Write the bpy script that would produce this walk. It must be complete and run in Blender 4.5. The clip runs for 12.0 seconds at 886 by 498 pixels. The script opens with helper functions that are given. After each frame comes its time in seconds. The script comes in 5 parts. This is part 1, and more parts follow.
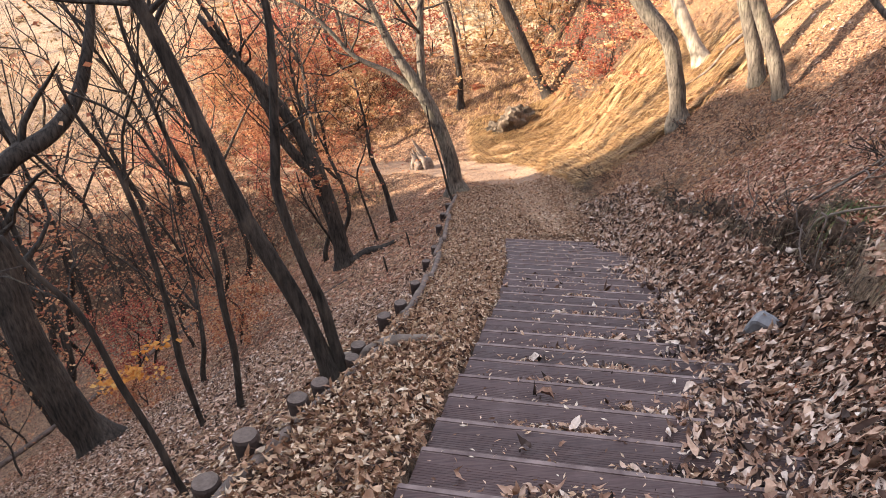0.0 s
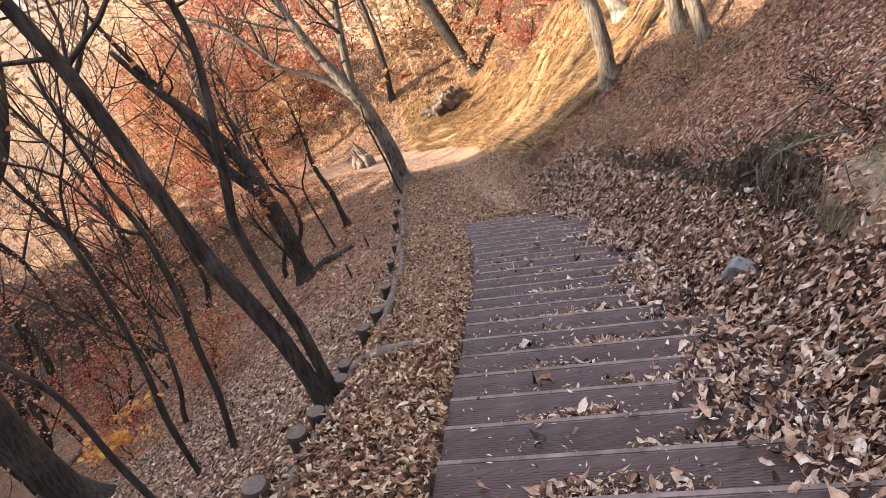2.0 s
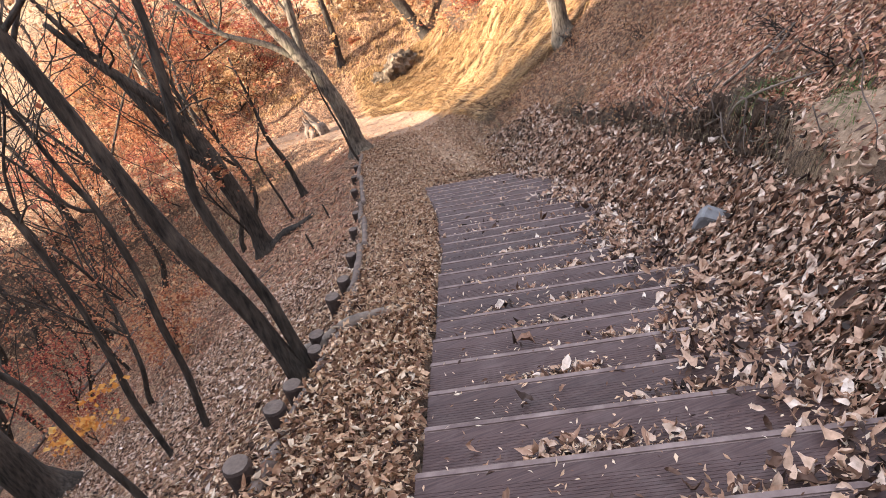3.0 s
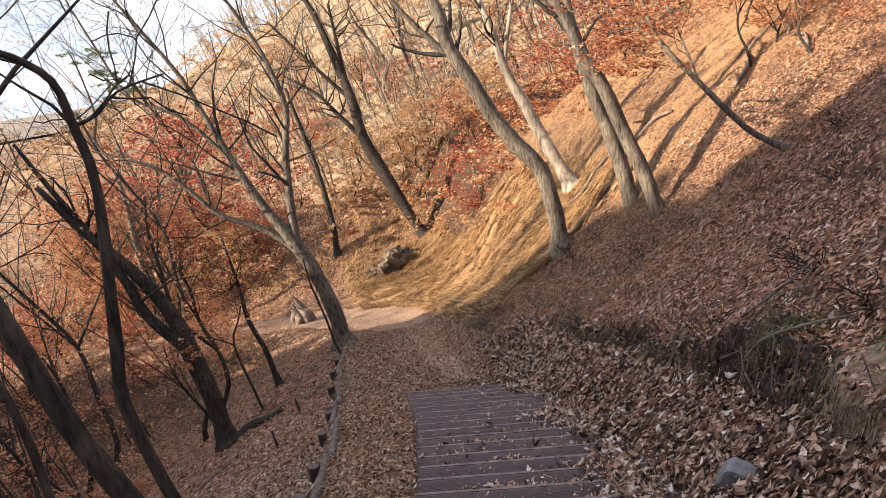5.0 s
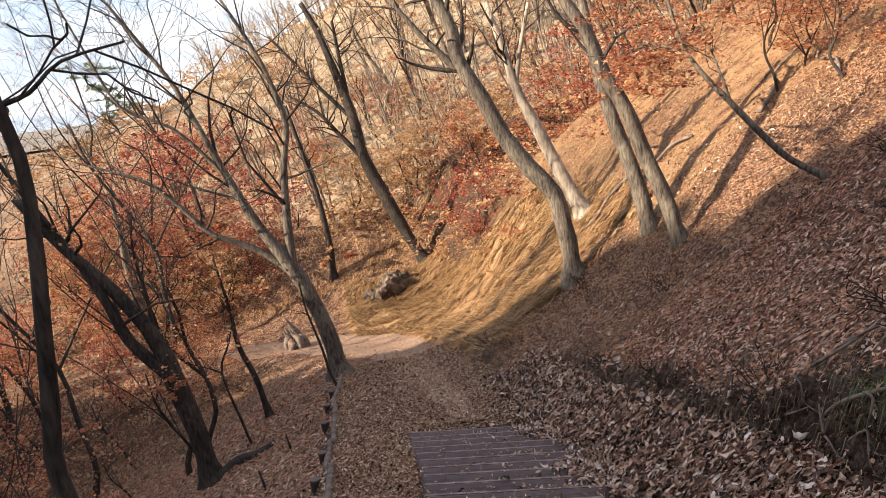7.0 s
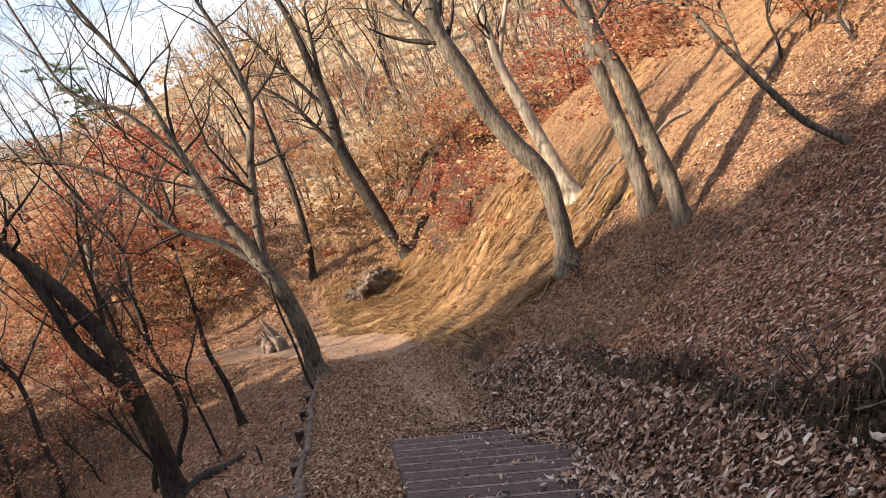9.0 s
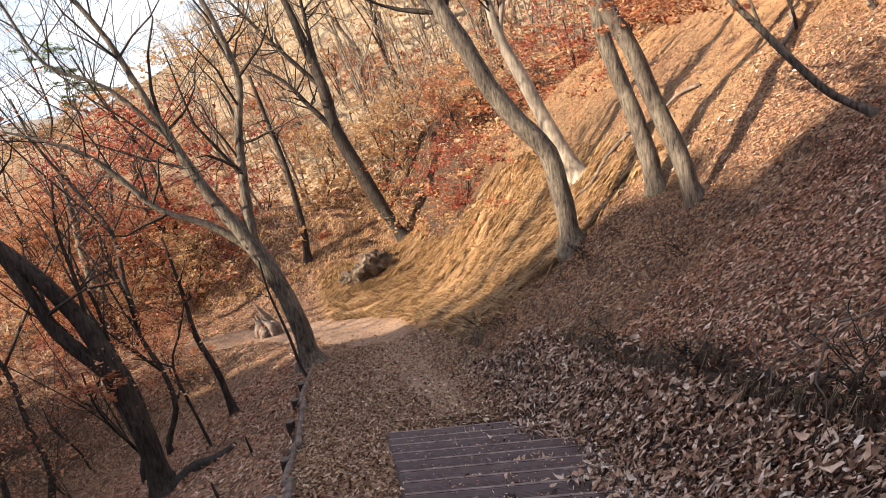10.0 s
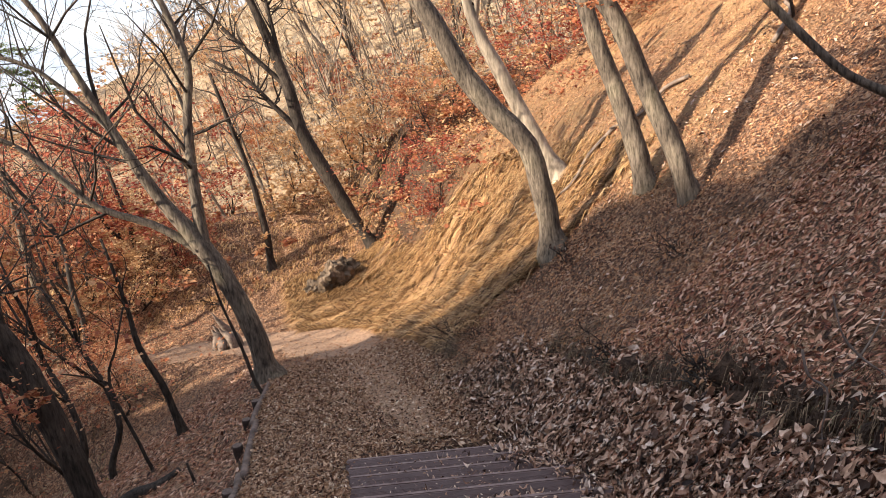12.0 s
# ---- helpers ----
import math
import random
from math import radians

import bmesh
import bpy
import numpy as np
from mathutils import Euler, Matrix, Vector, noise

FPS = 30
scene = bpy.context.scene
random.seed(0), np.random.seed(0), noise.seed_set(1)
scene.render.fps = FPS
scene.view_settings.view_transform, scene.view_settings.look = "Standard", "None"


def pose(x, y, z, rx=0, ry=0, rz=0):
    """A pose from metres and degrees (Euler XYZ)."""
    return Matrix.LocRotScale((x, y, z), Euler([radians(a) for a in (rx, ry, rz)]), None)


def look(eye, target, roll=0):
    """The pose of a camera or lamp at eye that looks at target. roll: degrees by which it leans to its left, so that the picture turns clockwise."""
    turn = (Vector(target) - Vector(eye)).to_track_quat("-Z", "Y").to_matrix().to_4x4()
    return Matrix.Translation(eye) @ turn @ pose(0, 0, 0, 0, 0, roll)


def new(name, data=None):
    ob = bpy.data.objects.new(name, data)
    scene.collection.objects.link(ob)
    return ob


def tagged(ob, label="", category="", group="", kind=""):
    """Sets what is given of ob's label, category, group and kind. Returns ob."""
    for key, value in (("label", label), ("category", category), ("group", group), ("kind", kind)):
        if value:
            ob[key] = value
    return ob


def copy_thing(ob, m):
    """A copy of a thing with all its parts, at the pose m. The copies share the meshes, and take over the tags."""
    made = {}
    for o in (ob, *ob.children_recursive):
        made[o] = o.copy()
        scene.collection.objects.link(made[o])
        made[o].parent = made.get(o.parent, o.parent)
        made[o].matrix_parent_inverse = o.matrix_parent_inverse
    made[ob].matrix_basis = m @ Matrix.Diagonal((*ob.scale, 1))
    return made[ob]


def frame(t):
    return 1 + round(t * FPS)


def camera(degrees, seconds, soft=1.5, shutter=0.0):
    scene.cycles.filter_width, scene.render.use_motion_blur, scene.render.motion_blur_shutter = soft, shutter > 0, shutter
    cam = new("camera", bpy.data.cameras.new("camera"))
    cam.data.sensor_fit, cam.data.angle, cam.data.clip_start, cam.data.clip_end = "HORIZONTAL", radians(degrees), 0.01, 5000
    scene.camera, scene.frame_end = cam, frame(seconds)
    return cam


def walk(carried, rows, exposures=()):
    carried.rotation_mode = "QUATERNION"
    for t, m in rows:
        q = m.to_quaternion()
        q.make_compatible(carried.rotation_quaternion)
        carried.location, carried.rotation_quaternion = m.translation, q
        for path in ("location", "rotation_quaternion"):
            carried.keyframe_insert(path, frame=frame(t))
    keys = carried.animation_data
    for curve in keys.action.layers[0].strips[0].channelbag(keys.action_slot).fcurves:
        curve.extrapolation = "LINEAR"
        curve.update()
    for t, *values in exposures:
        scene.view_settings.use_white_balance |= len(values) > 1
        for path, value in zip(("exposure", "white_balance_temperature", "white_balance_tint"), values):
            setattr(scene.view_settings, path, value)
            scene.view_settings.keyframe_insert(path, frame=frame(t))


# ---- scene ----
cam = camera(61.58, 12.0, soft=0.8)
walk(cam, [
    (0, pose(0.000, 0.000, 1.500, 62.69, 4.24, -2.18)),
    (0.5, pose(0.023, 0.004, 1.516, 62.53, 6.16, -3.08)),
    (1, pose(0.040, 0.011, 1.530, 62.78, 7.76, -4.49)),
    (1.5, pose(-0.011, 0.056, 1.557, 62.69, 9.49, -7.14)),
    (2, pose(-0.085, 0.127, 1.548, 60.60, 11.61, -10.21)),
    (2.5, pose(-0.134, 0.185, 1.510, 57.67, 12.64, -12.91)),
    (3, pose(-0.164, 0.227, 1.496, 57.07, 12.29, -14.59)),
    (3.5, pose(-0.147, 0.303, 1.477, 63.09, 9.29, -14.33)),
    (3.7, pose(-0.126, 0.348, 1.462, 66.05, 8.00, -13.87)),
    (5.3, pose(-0.045, 0.982, 1.270, 72.60, 7.01, -12.92)),
    (5.5, pose(-0.053, 1.076, 1.248, 72.84, 6.88, -12.56)),
    (6, pose(-0.118, 1.274, 1.261, 73.31, 6.55, -12.56)),
    (6.5, pose(-0.135, 1.416, 1.228, 73.72, 6.23, -12.77)),
    (7, pose(-0.058, 1.616, 1.127, 74.25, 5.83, -13.17)),
    (7.2, pose(-0.037, 1.701, 1.096, 74.28, 5.78, -13.59)),
    (8.8, pose(0.098, 2.399, 0.727, 74.29, 6.48, -14.70)),
    (9, pose(0.120, 2.501, 0.681, 74.12, 6.85, -14.75)),
    (9.5, pose(0.182, 2.756, 0.553, 73.44, 7.01, -14.89)),
    (10, pose(0.210, 2.971, 0.523, 72.77, 6.94, -15.00)),
    (10.5, pose(0.247, 3.182, 0.466, 73.01, 6.81, -14.64)),
    (11, pose(0.321, 3.409, 0.352, 73.23, 6.72, -15.01)),
    (11.5, pose(0.355, 3.638, 0.237, 73.37, 6.67, -16.22)),
    (12, pose(0.411, 3.846, 0.120, 73.43, 6.18, -17.09)),
], exposures=[(0, 3.68, 6500, 12), (1.6, 3.67, 6500, 12), (2.6, 3.76, 6500, 12), (3.1, 3.98, 6500, 12), (3.6, 4.22, 6500, 12), (5.3, 2.91, 6500, 12), (9.4, 2.89, 6500, 12), (10.5, 2.99, 6500, 12), (12, 2.94, 6500, 12)])

# ---- light ----
SUN_EL, SUN_AZ = 24.0, -99.0  # degrees; azimuth clockwise from +y
world = bpy.data.worlds.new("sky")
scene.world = world
world.use_nodes = True
wn = world.node_tree.nodes
sky = wn.new("ShaderNodeTexSky")
sky.sky_type = "NISHITA"
sky.sun_disc = False
sky.sun_elevation, sky.sun_rotation = radians(SUN_EL), radians(SUN_AZ)
sky.air_density, sky.dust_density, sky.ozone_density = 1.0, 0.6, 1.5
wn["Background"].inputs["Strength"].default_value = 0.15
# thin bright clouds over the blue
sky_at = wn.new("ShaderNodeTexCoord")
sky_map = wn.new("ShaderNodeMapping")
sky_map.inputs["Scale"].default_value = (2.0, 2.0, 9.0)
cloud_noise = wn.new("ShaderNodeTexNoise")
cloud_noise.inputs["Scale"].default_value, cloud_noise.inputs["Detail"].default_value = 2.2, 7.0
cloud_tone = wn.new("ShaderNodeValToRGB")
cloud_tone.color_ramp.elements[0].position, cloud_tone.color_ramp.elements[1].position = 0.38, 0.62
cloud_tone.color_ramp.elements[0].color, cloud_tone.color_ramp.elements[1].color = (0.53, 0.63, 0.86, 1), (1.12, 1.15, 1.22, 1)
cloud_mix = wn.new("ShaderNodeMix")
cloud_mix.data_type = "RGBA"
cloud_mix.inputs[0].default_value = 0.93
link_sky = world.node_tree.links.new
# the sky goes on unchanged below the level, where the land falls away
sky_up = wn.new("ShaderNodeVectorMath")
sky_up.operation = "MAXIMUM"
sky_up.inputs[1].default_value = (-1, -1, 0.03)
link_sky(sky_at.outputs["Generated"], sky_up.inputs[0])
link_sky(sky_up.outputs[0], sky.inputs["Vector"])
link_sky(sky_at.outputs["Generated"], sky_map.inputs[0])
link_sky(sky_map.outputs[0], cloud_noise.inputs["Vector"])
link_sky(cloud_noise.outputs[0], cloud_tone.inputs[0])
link_sky(cloud_tone.outputs[0], cloud_mix.inputs[7])
link_sky(sky.outputs[0], cloud_mix.inputs[6])
link_sky(cloud_mix.outputs[2], wn["Background"].inputs["Color"])
sun = new("sun", bpy.data.lights.new("sun", "SUN"))
sun.data.energy, sun.data.angle, sun.data.color = 1.8, radians(0.5), (1.0, 0.865, 0.69)
sun_to = Vector((math.sin(radians(SUN_AZ)) * math.cos(radians(SUN_EL)), math.cos(radians(SUN_AZ)) * math.cos(radians(SUN_EL)), math.sin(radians(SUN_EL))))
sun.matrix_world = look(sun_to * 100, (0, 0, 0))


# ---- materials ----
def shader(name, rough=0.85):
    mat = bpy.data.materials.new(name)
    mat.use_nodes = True
    tree = mat.node_tree
    bsdf = tree.nodes["Principled BSDF"]
    bsdf.inputs["Roughness"].default_value = rough
    bsdf.inputs["Specular IOR Level"].default_value = 0.25
    return mat, tree, bsdf


def node(tree, kind, **values):
    n = tree.nodes.new(kind)
    for key, value in values.items():
        if key in n.inputs:
            n.inputs[key].default_value = value
    return n


def ramp(tree, source, stops):
    n = tree.nodes.new("ShaderNodeValToRGB")
    while len(n.color_ramp.elements) < len(stops):
        n.color_ramp.elements.new(0.5)
    for element, (at, colour) in zip(n.color_ramp.elements, stops):
        element.position, element.color = at, (*colour, 1)
    tree.links.new(source, n.inputs[0])
    return n.outputs[0]


def mixed(tree, a, b, factor, mode="MIX"):
    n = tree.nodes.new("ShaderNodeMix")
    n.data_type, n.blend_type = "RGBA", mode
    for source, socket in ((a, n.inputs[6]), (b, n.inputs[7]), (factor, n.inputs[0])):
        if isinstance(source, (int, float)):
            socket.default_value = source
        elif isinstance(source, tuple):
            socket.default_value = (*source, 1)
        else:
            tree.links.new(source, socket)
    return n.outputs[2]


def bump(tree, bsdf, height, strength=0.5, distance=0.02):
    n = node(tree, "ShaderNodeBump", Strength=strength, Distance=distance)
    tree.links.new(height, n.inputs["Height"])
    tree.links.new(n.outputs[0], bsdf.inputs["Normal"])


def coords(tree, scale=(1, 1, 1)):
    c = tree.nodes.new("ShaderNodeTexCoord")
    m = tree.nodes.new("ShaderNodeMapping")
    m.inputs["Scale"].default_value = scale
    tree.links.new(c.outputs["Object"], m.inputs[0])
    return m.outputs[0]


def litter_material():
    mat, tree, bsdf = shader("leaf_litter_ground", 0.9)
    link = tree.links.new
    at = coords(tree)
    warp = node(tree, "ShaderNodeTexNoise", Scale=9.0, Detail=3.0)
    link(at, warp.inputs["Vector"])
    moved = mixed(tree, at, warp.outputs["Color"], 0.12, "ADD")
    cells = node(tree, "ShaderNodeTexVoronoi", Scale=32.0)
    link(moved, cells.inputs["Vector"])
    fine = node(tree, "ShaderNodeTexVoronoi", Scale=75.0)
    link(moved, fine.inputs["Vector"])
    pick = tree.nodes.new("ShaderNodeSeparateColor")
    link(cells.outputs["Color"], pick.inputs[0])
    pick_fine = tree.nodes.new("ShaderNodeSeparateColor")
    link(fine.outputs["Color"], pick_fine.inputs[0])
    stops = [(0.0, (0.018, 0.011, 0.009)), (0.3, (0.085, 0.042, 0.028)), (0.55, (0.22, 0.115, 0.066)), (0.8, (0.44, 0.26, 0.145)), (1.0, (0.62, 0.46, 0.32))]
    big = ramp(tree, pick.outputs[0], stops)
    small = ramp(tree, pick_fine.outputs[1], stops)
    leaves = mixed(tree, big, small, 0.3)
    patches = node(tree, "ShaderNodeTexNoise", Scale=0.45, Detail=4.0, Roughness=0.6)
    link(at, patches.inputs["Vector"])
    tint = ramp(tree, patches.outputs[0], [(0.35, (0.75, 0.72, 0.72)), (0.6, (1.05, 1.0, 0.95))])
    colour = mixed(tree, leaves, tint, 1.0, "MULTIPLY")
    # bare dark soil where the bank is cut steep
    normal = tree.nodes.new("ShaderNodeNewGeometry")
    axes = tree.nodes.new("ShaderNodeSeparateXYZ")
    link(normal.outputs["True Normal"], axes.inputs[0])
    steep = ramp(tree, axes.outputs[2], [(0.62, (1, 1, 1)), (0.82, (0, 0, 0))])
    earth = node(tree, "ShaderNodeTexNoise", Scale=7.0, Detail=6.0, Roughness=0.7)
    link(at, earth.inputs["Vector"])
    soil = ramp(tree, earth.outputs[0], [(0.3, (0.02, 0.013, 0.009)), (0.7, (0.15, 0.092, 0.058))])
    colour = mixed(tree, colour, soil, steep)
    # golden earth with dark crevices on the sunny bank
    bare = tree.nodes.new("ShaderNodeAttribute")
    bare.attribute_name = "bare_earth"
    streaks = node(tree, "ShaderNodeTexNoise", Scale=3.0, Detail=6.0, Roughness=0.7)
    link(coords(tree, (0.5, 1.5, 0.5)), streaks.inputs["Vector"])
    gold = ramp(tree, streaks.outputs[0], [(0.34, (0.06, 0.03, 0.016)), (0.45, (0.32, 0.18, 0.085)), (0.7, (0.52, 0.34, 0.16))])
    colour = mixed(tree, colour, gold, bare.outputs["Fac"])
    # dry brush on the distant slopes, paled in colour for sun and haze they lack
    dry = tree.nodes.new("ShaderNodeAttribute")
    dry.attribute_name = "sunned_brush"
    tangle = node(tree, "ShaderNodeTexNoise", Scale=1.3, Detail=8.0, Roughness=0.75)
    link(coords(tree, (1.0, 1.0, 0.4)), tangle.inputs["Vector"])
    brush = ramp(tree, tangle.outputs[0], [(0.34, (0.17, 0.115, 0.07)), (0.5, (0.42, 0.32, 0.205)), (0.66, (0.55, 0.445, 0.305))])
    colour = mixed(tree, colour, brush, dry.outputs["Fac"])
    link(colour, bsdf.inputs["Base Color"])
    depth = mixed(tree, cells.outputs["Distance"], fine.outputs["Distance"], 0.4)
    bump(tree, bsdf, depth, 0.9, 0.05)
    return mat


def leaf_material(name, stops, sheer=0.35, rough=0.65):
    mat, tree, bsdf = shader(name, rough)
    link = tree.links.new
    info = tree.nodes.new("ShaderNodeNewGeometry")
    colour = ramp(tree, info.outputs["Random Per Island"], stops)
    grain = node(tree, "ShaderNodeTexNoise", Scale=45.0, Detail=3.0)
    link(coords(tree), grain.inputs["Vector"])
    shade = ramp(tree, grain.outputs[0], [(0.3, (0.7, 0.66, 0.62)), (0.7, (1.1, 1.1, 1.1))])
    colour = mixed(tree, colour, shade, 1.0, "MULTIPLY")
    link(colour, bsdf.inputs["Base Color"])
    if sheer:
        glow = tree.nodes.new("ShaderNodeBsdfTranslucent")
        link(colour, glow.inputs["Color"])
        both = tree.nodes.new("ShaderNodeMixShader")
        both.inputs[0].default_value = sheer
        link(bsdf.outputs[0], both.inputs[1])
        link(glow.outputs[0], both.inputs[2])
        link(both.outputs[0], tree.nodes["Material Output"].inputs["Surface"])
    return mat


def bark_material(name, dark, light, moss=0.0, scale=1.0):
    mat, tree, bsdf = shader(name, 0.85)
    link = tree.links.new
    streak = node(tree, "ShaderNodeTexNoise", Scale=6.0 * scale, Detail=6.0, Roughness=0.65)
    link(coords(tree, (3.0, 3.0, 0.6)), streak.inputs["Vector"])
    blotch = node(tree, "ShaderNodeTexNoise", Scale=1.7, Detail=3.0)
    link(coords(tree), blotch.inputs["Vector"])
    middle = tuple((a + b) / 2 for a, b in zip(dark, light))
    colour = ramp(tree, streak.outputs[0], [(0.32, dark), (0.5, middle), (0.68, light)])
    pale = ramp(tree, blotch.outputs[0], [(0.42, (0.7, 0.7, 0.7)), (0.62, (1.2, 1.2, 1.2))])
    colour = mixed(tree, colour, pale, 1.0, "MULTIPLY")
    if moss:
        green = ramp(tree, blotch.outputs[0], [(0.5, (0, 0, 0)), (0.65, (moss, moss, moss))])
        colour = mixed(tree, colour, (0.13, 0.14, 0.06), green)
    link(colour, bsdf.inputs["Base Color"])
    bump(tree, bsdf, streak.outputs[0], 0.7, 0.02)
    return mat


def board_material():
    mat, tree, bsdf = shader("brown_composite_board", 0.5)
    link = tree.links.new
    at = coords(tree)
    dust = node(tree, "ShaderNodeTexNoise", Scale=5.0, Detail=6.0, Roughness=0.7)
    link(at, dust.inputs["Vector"])
    grain = node(tree, "ShaderNodeTexNoise", Scale=8.0, Detail=4.0)
    link(coords(tree, (1.0, 18.0, 1.0)), grain.inputs["Vector"])
    colour = ramp(tree, grain.outputs[0], [(0.3, (0.044, 0.024, 0.021)), (0.7, (0.086, 0.050, 0.044))])
    pale = ramp(tree, dust.outputs[0], [(0.5, (0, 0, 0)), (0.8, (0.35, 0.35, 0.35))])
    colour = mixed(tree, colour, (0.17, 0.13, 0.12), pale)
    info = tree.nodes.new("ShaderNodeObjectInfo")
    vary = ramp(tree, info.outputs["Random"], [(0, (0.85, 0.85, 0.85)), (1, (1.12, 1.1, 1.1))])
    link(mixed(tree, colour, vary, 1.0, "MULTIPLY"), bsdf.inputs["Base Color"])
    bump(tree, bsdf, grain.outputs[0], 0.25, 0.004)
    return mat


def plain_material(name, dark, light, scale=6.0, rough=0.85, strength=0.5, distance=0.02):
    mat, tree, bsdf = shader(name, rough)
    n = node(tree, "ShaderNodeTexNoise", Scale=scale, Detail=6.0, Roughness=0.65)
    tree.links.new(coords(tree), n.inputs["Vector"])
    tree.links.new(ramp(tree, n.outputs[0], [(0.3, dark), (0.7, light)]), bsdf.inputs["Base Color"])
    bump(tree, bsdf, n.outputs[0], strength, distance)
    return mat


LITTER = litter_material()
DRY = [(0.0, (0.02, 0.012, 0.009)), (0.26, (0.10, 0.052, 0.034)), (0.45, (0.36, 0.202, 0.133)), (0.67, (0.56, 0.365, 0.252)), (0.88, (0.67, 0.499, 0.389)), (1.0, (0.76, 0.643, 0.551))]
RUST = [(0.0, (0.025, 0.011, 0.008)), (0.25, (0.14, 0.053, 0.028)), (0.45, (0.37, 0.166, 0.081)), (0.75, (0.53, 0.275, 0.131)), (1.0, (0.60, 0.380, 0.216))]
DRY_LEAF = leaf_material("dry_fallen_leaf", DRY, 0.06)
TAN = [(0.0, (0.03, 0.016, 0.012)), (0.2, (0.19, 0.095, 0.058)), (0.45, (0.46, 0.275, 0.17)), (0.8, (0.66, 0.46, 0.30)), (1.0, (0.76, 0.63, 0.49))]
RUSSET = [(0.0, (0.03, 0.012, 0.008)), (0.22, (0.19, 0.068, 0.039)), (0.45, (0.44, 0.195, 0.113)), (0.75, (0.63, 0.363, 0.234)), (1.0, (0.75, 0.558, 0.432))]
RUSSET_LEAF = leaf_material("russet_fallen_leaf", RUSSET, 0.06)
RUST_LEAF = leaf_material("rusty_fallen_leaf", RUST, 0.06)
TAN_LEAF = leaf_material("tan_fallen_leaf", TAN, 0.06)
ORANGE_LEAF = leaf_material("orange_leaf", [(0.0, (0.20, 0.06, 0.038)), (0.35, (0.42, 0.15, 0.075)), (0.7, (0.56, 0.26, 0.125)), (1.0, (0.66, 0.42, 0.23))], 0.45)
RED_LEAF = leaf_material("red_leaf", [(0.0, (0.16, 0.032, 0.028)), (0.4, (0.34, 0.075, 0.05)), (0.75, (0.48, 0.14, 0.08)), (1.0, (0.58, 0.26, 0.14))], 0.45)
GOLD_LEAF = leaf_material("golden_leaf", [(0.0, (0.36, 0.19, 0.09)), (0.5, (0.56, 0.35, 0.17)), (1.0, (0.68, 0.49, 0.28))], 0.45)
# straw leaf lightened in place of sunlight for the hill the sun only grazes
PALE_LEAF = leaf_material("sunned_straw_leaf", [(0.0, (0.33, 0.22, 0.125)), (0.5, (0.56, 0.41, 0.25)), (1.0, (0.70, 0.58, 0.41))], 0.5)
# the same straw leaf darkened for the valley floor, which catches more sun
VALLEY_LEAF = leaf_material("dimmed_straw_leaf", [(0.0, (0.12, 0.07, 0.038)), (0.5, (0.33, 0.225, 0.13)), (1.0, (0.50, 0.385, 0.25))], 0.4)
# orange leaf with the brightness of a sun fleck put into its colour
SUNFLECK_LEAF = leaf_material("sunfleck_leaf", [(0.0, (0.55, 0.20, 0.045)), (0.6, (0.70, 0.34, 0.08)), (1.0, (0.76, 0.48, 0.16))], 0.55)
GREEN_LEAF = leaf_material("green_leaf", [(0.0, (0.05, 0.08, 0.02)), (1.0, (0.14, 0.18, 0.05))], 0.3)
LIME_LEAF = leaf_material("yellow_green_leaf", [(0.0, (0.16, 0.15, 0.04)), (1.0, (0.42, 0.36, 0.10))], 0.4)
BARK_DARK = bark_material("dark_bark", (0.008, 0.006, 0.005), (0.082, 0.064, 0.050), 0.0, 1.8)
BARK_GREY = bark_material("grey_smooth_bark", (0.030, 0.023, 0.018), (0.23, 0.185, 0.142), 0.15, 1.7)
BARK_PALE = bark_material("pale_bark", (0.17, 0.14, 0.105), (0.50, 0.41, 0.315))
BARK_FAR = bark_material("grey_brown_far_bark", (0.10, 0.075, 0.055), (0.34, 0.265, 0.195))
BOARD = board_material()
NOSING = plain_material("worn_board_edge", (0.09, 0.056, 0.05), (0.25, 0.18, 0.158), 9.0, 0.6, 0.2, 0.004)
POST_WOOD = plain_material("dark_stained_post", (0.02, 0.013, 0.011), (0.075, 0.05, 0.04), 14.0)
POST_TOP = plain_material("cut_post_end", (0.06, 0.042, 0.034), (0.17, 0.125, 0.10), 20.0)
LOG_WOOD = plain_material("weathered_log", (0.04, 0.028, 0.023), (0.21, 0.155, 0.125), 7.0)
ROCK = plain_material("weathered_rock", (0.018, 0.014, 0.011), (0.24, 0.175, 0.12), 3.5, 0.9, 0.9, 0.15)
STONE = plain_material("grey_stone", (0.09, 0.085, 0.085), (0.24, 0.23, 0.23), 6.0, 0.8, 0.5, 0.03)
ROOT_WOOD = plain_material("pale_root", (0.07, 0.05, 0.04), (0.27, 0.21, 0.165), 10.0)
PATH_SOIL = plain_material("trodden_earth", (0.15, 0.09, 0.058), (0.43, 0.285, 0.185), 17.0, 0.95, 0.8, 0.05)
CUT_SOIL = plain_material("dark_cut_soil", (0.02, 0.012, 0.008), (0.14, 0.084, 0.054), 22.0, 0.95, 1.0, 0.08)
SOIL = plain_material("bare_soil", (0.13, 0.08, 0.05), (0.40, 0.27, 0.175), 17.0, 0.95, 0.8, 0.05)
STRAW_FIELD = plain_material("dry_straw_field", (0.16, 0.13, 0.10), (0.26, 0.215, 0.165), 0.05, 0.95, 0.1, 0.1)
GOLD_GRASS = leaf_material("golden_dry_grass", [(0.0, (0.05, 0.027, 0.013)), (0.33, (0.26, 0.142, 0.062)), (0.65, (0.52, 0.315, 0.14)), (1.0, (0.64, 0.445, 0.235))], 0.3)
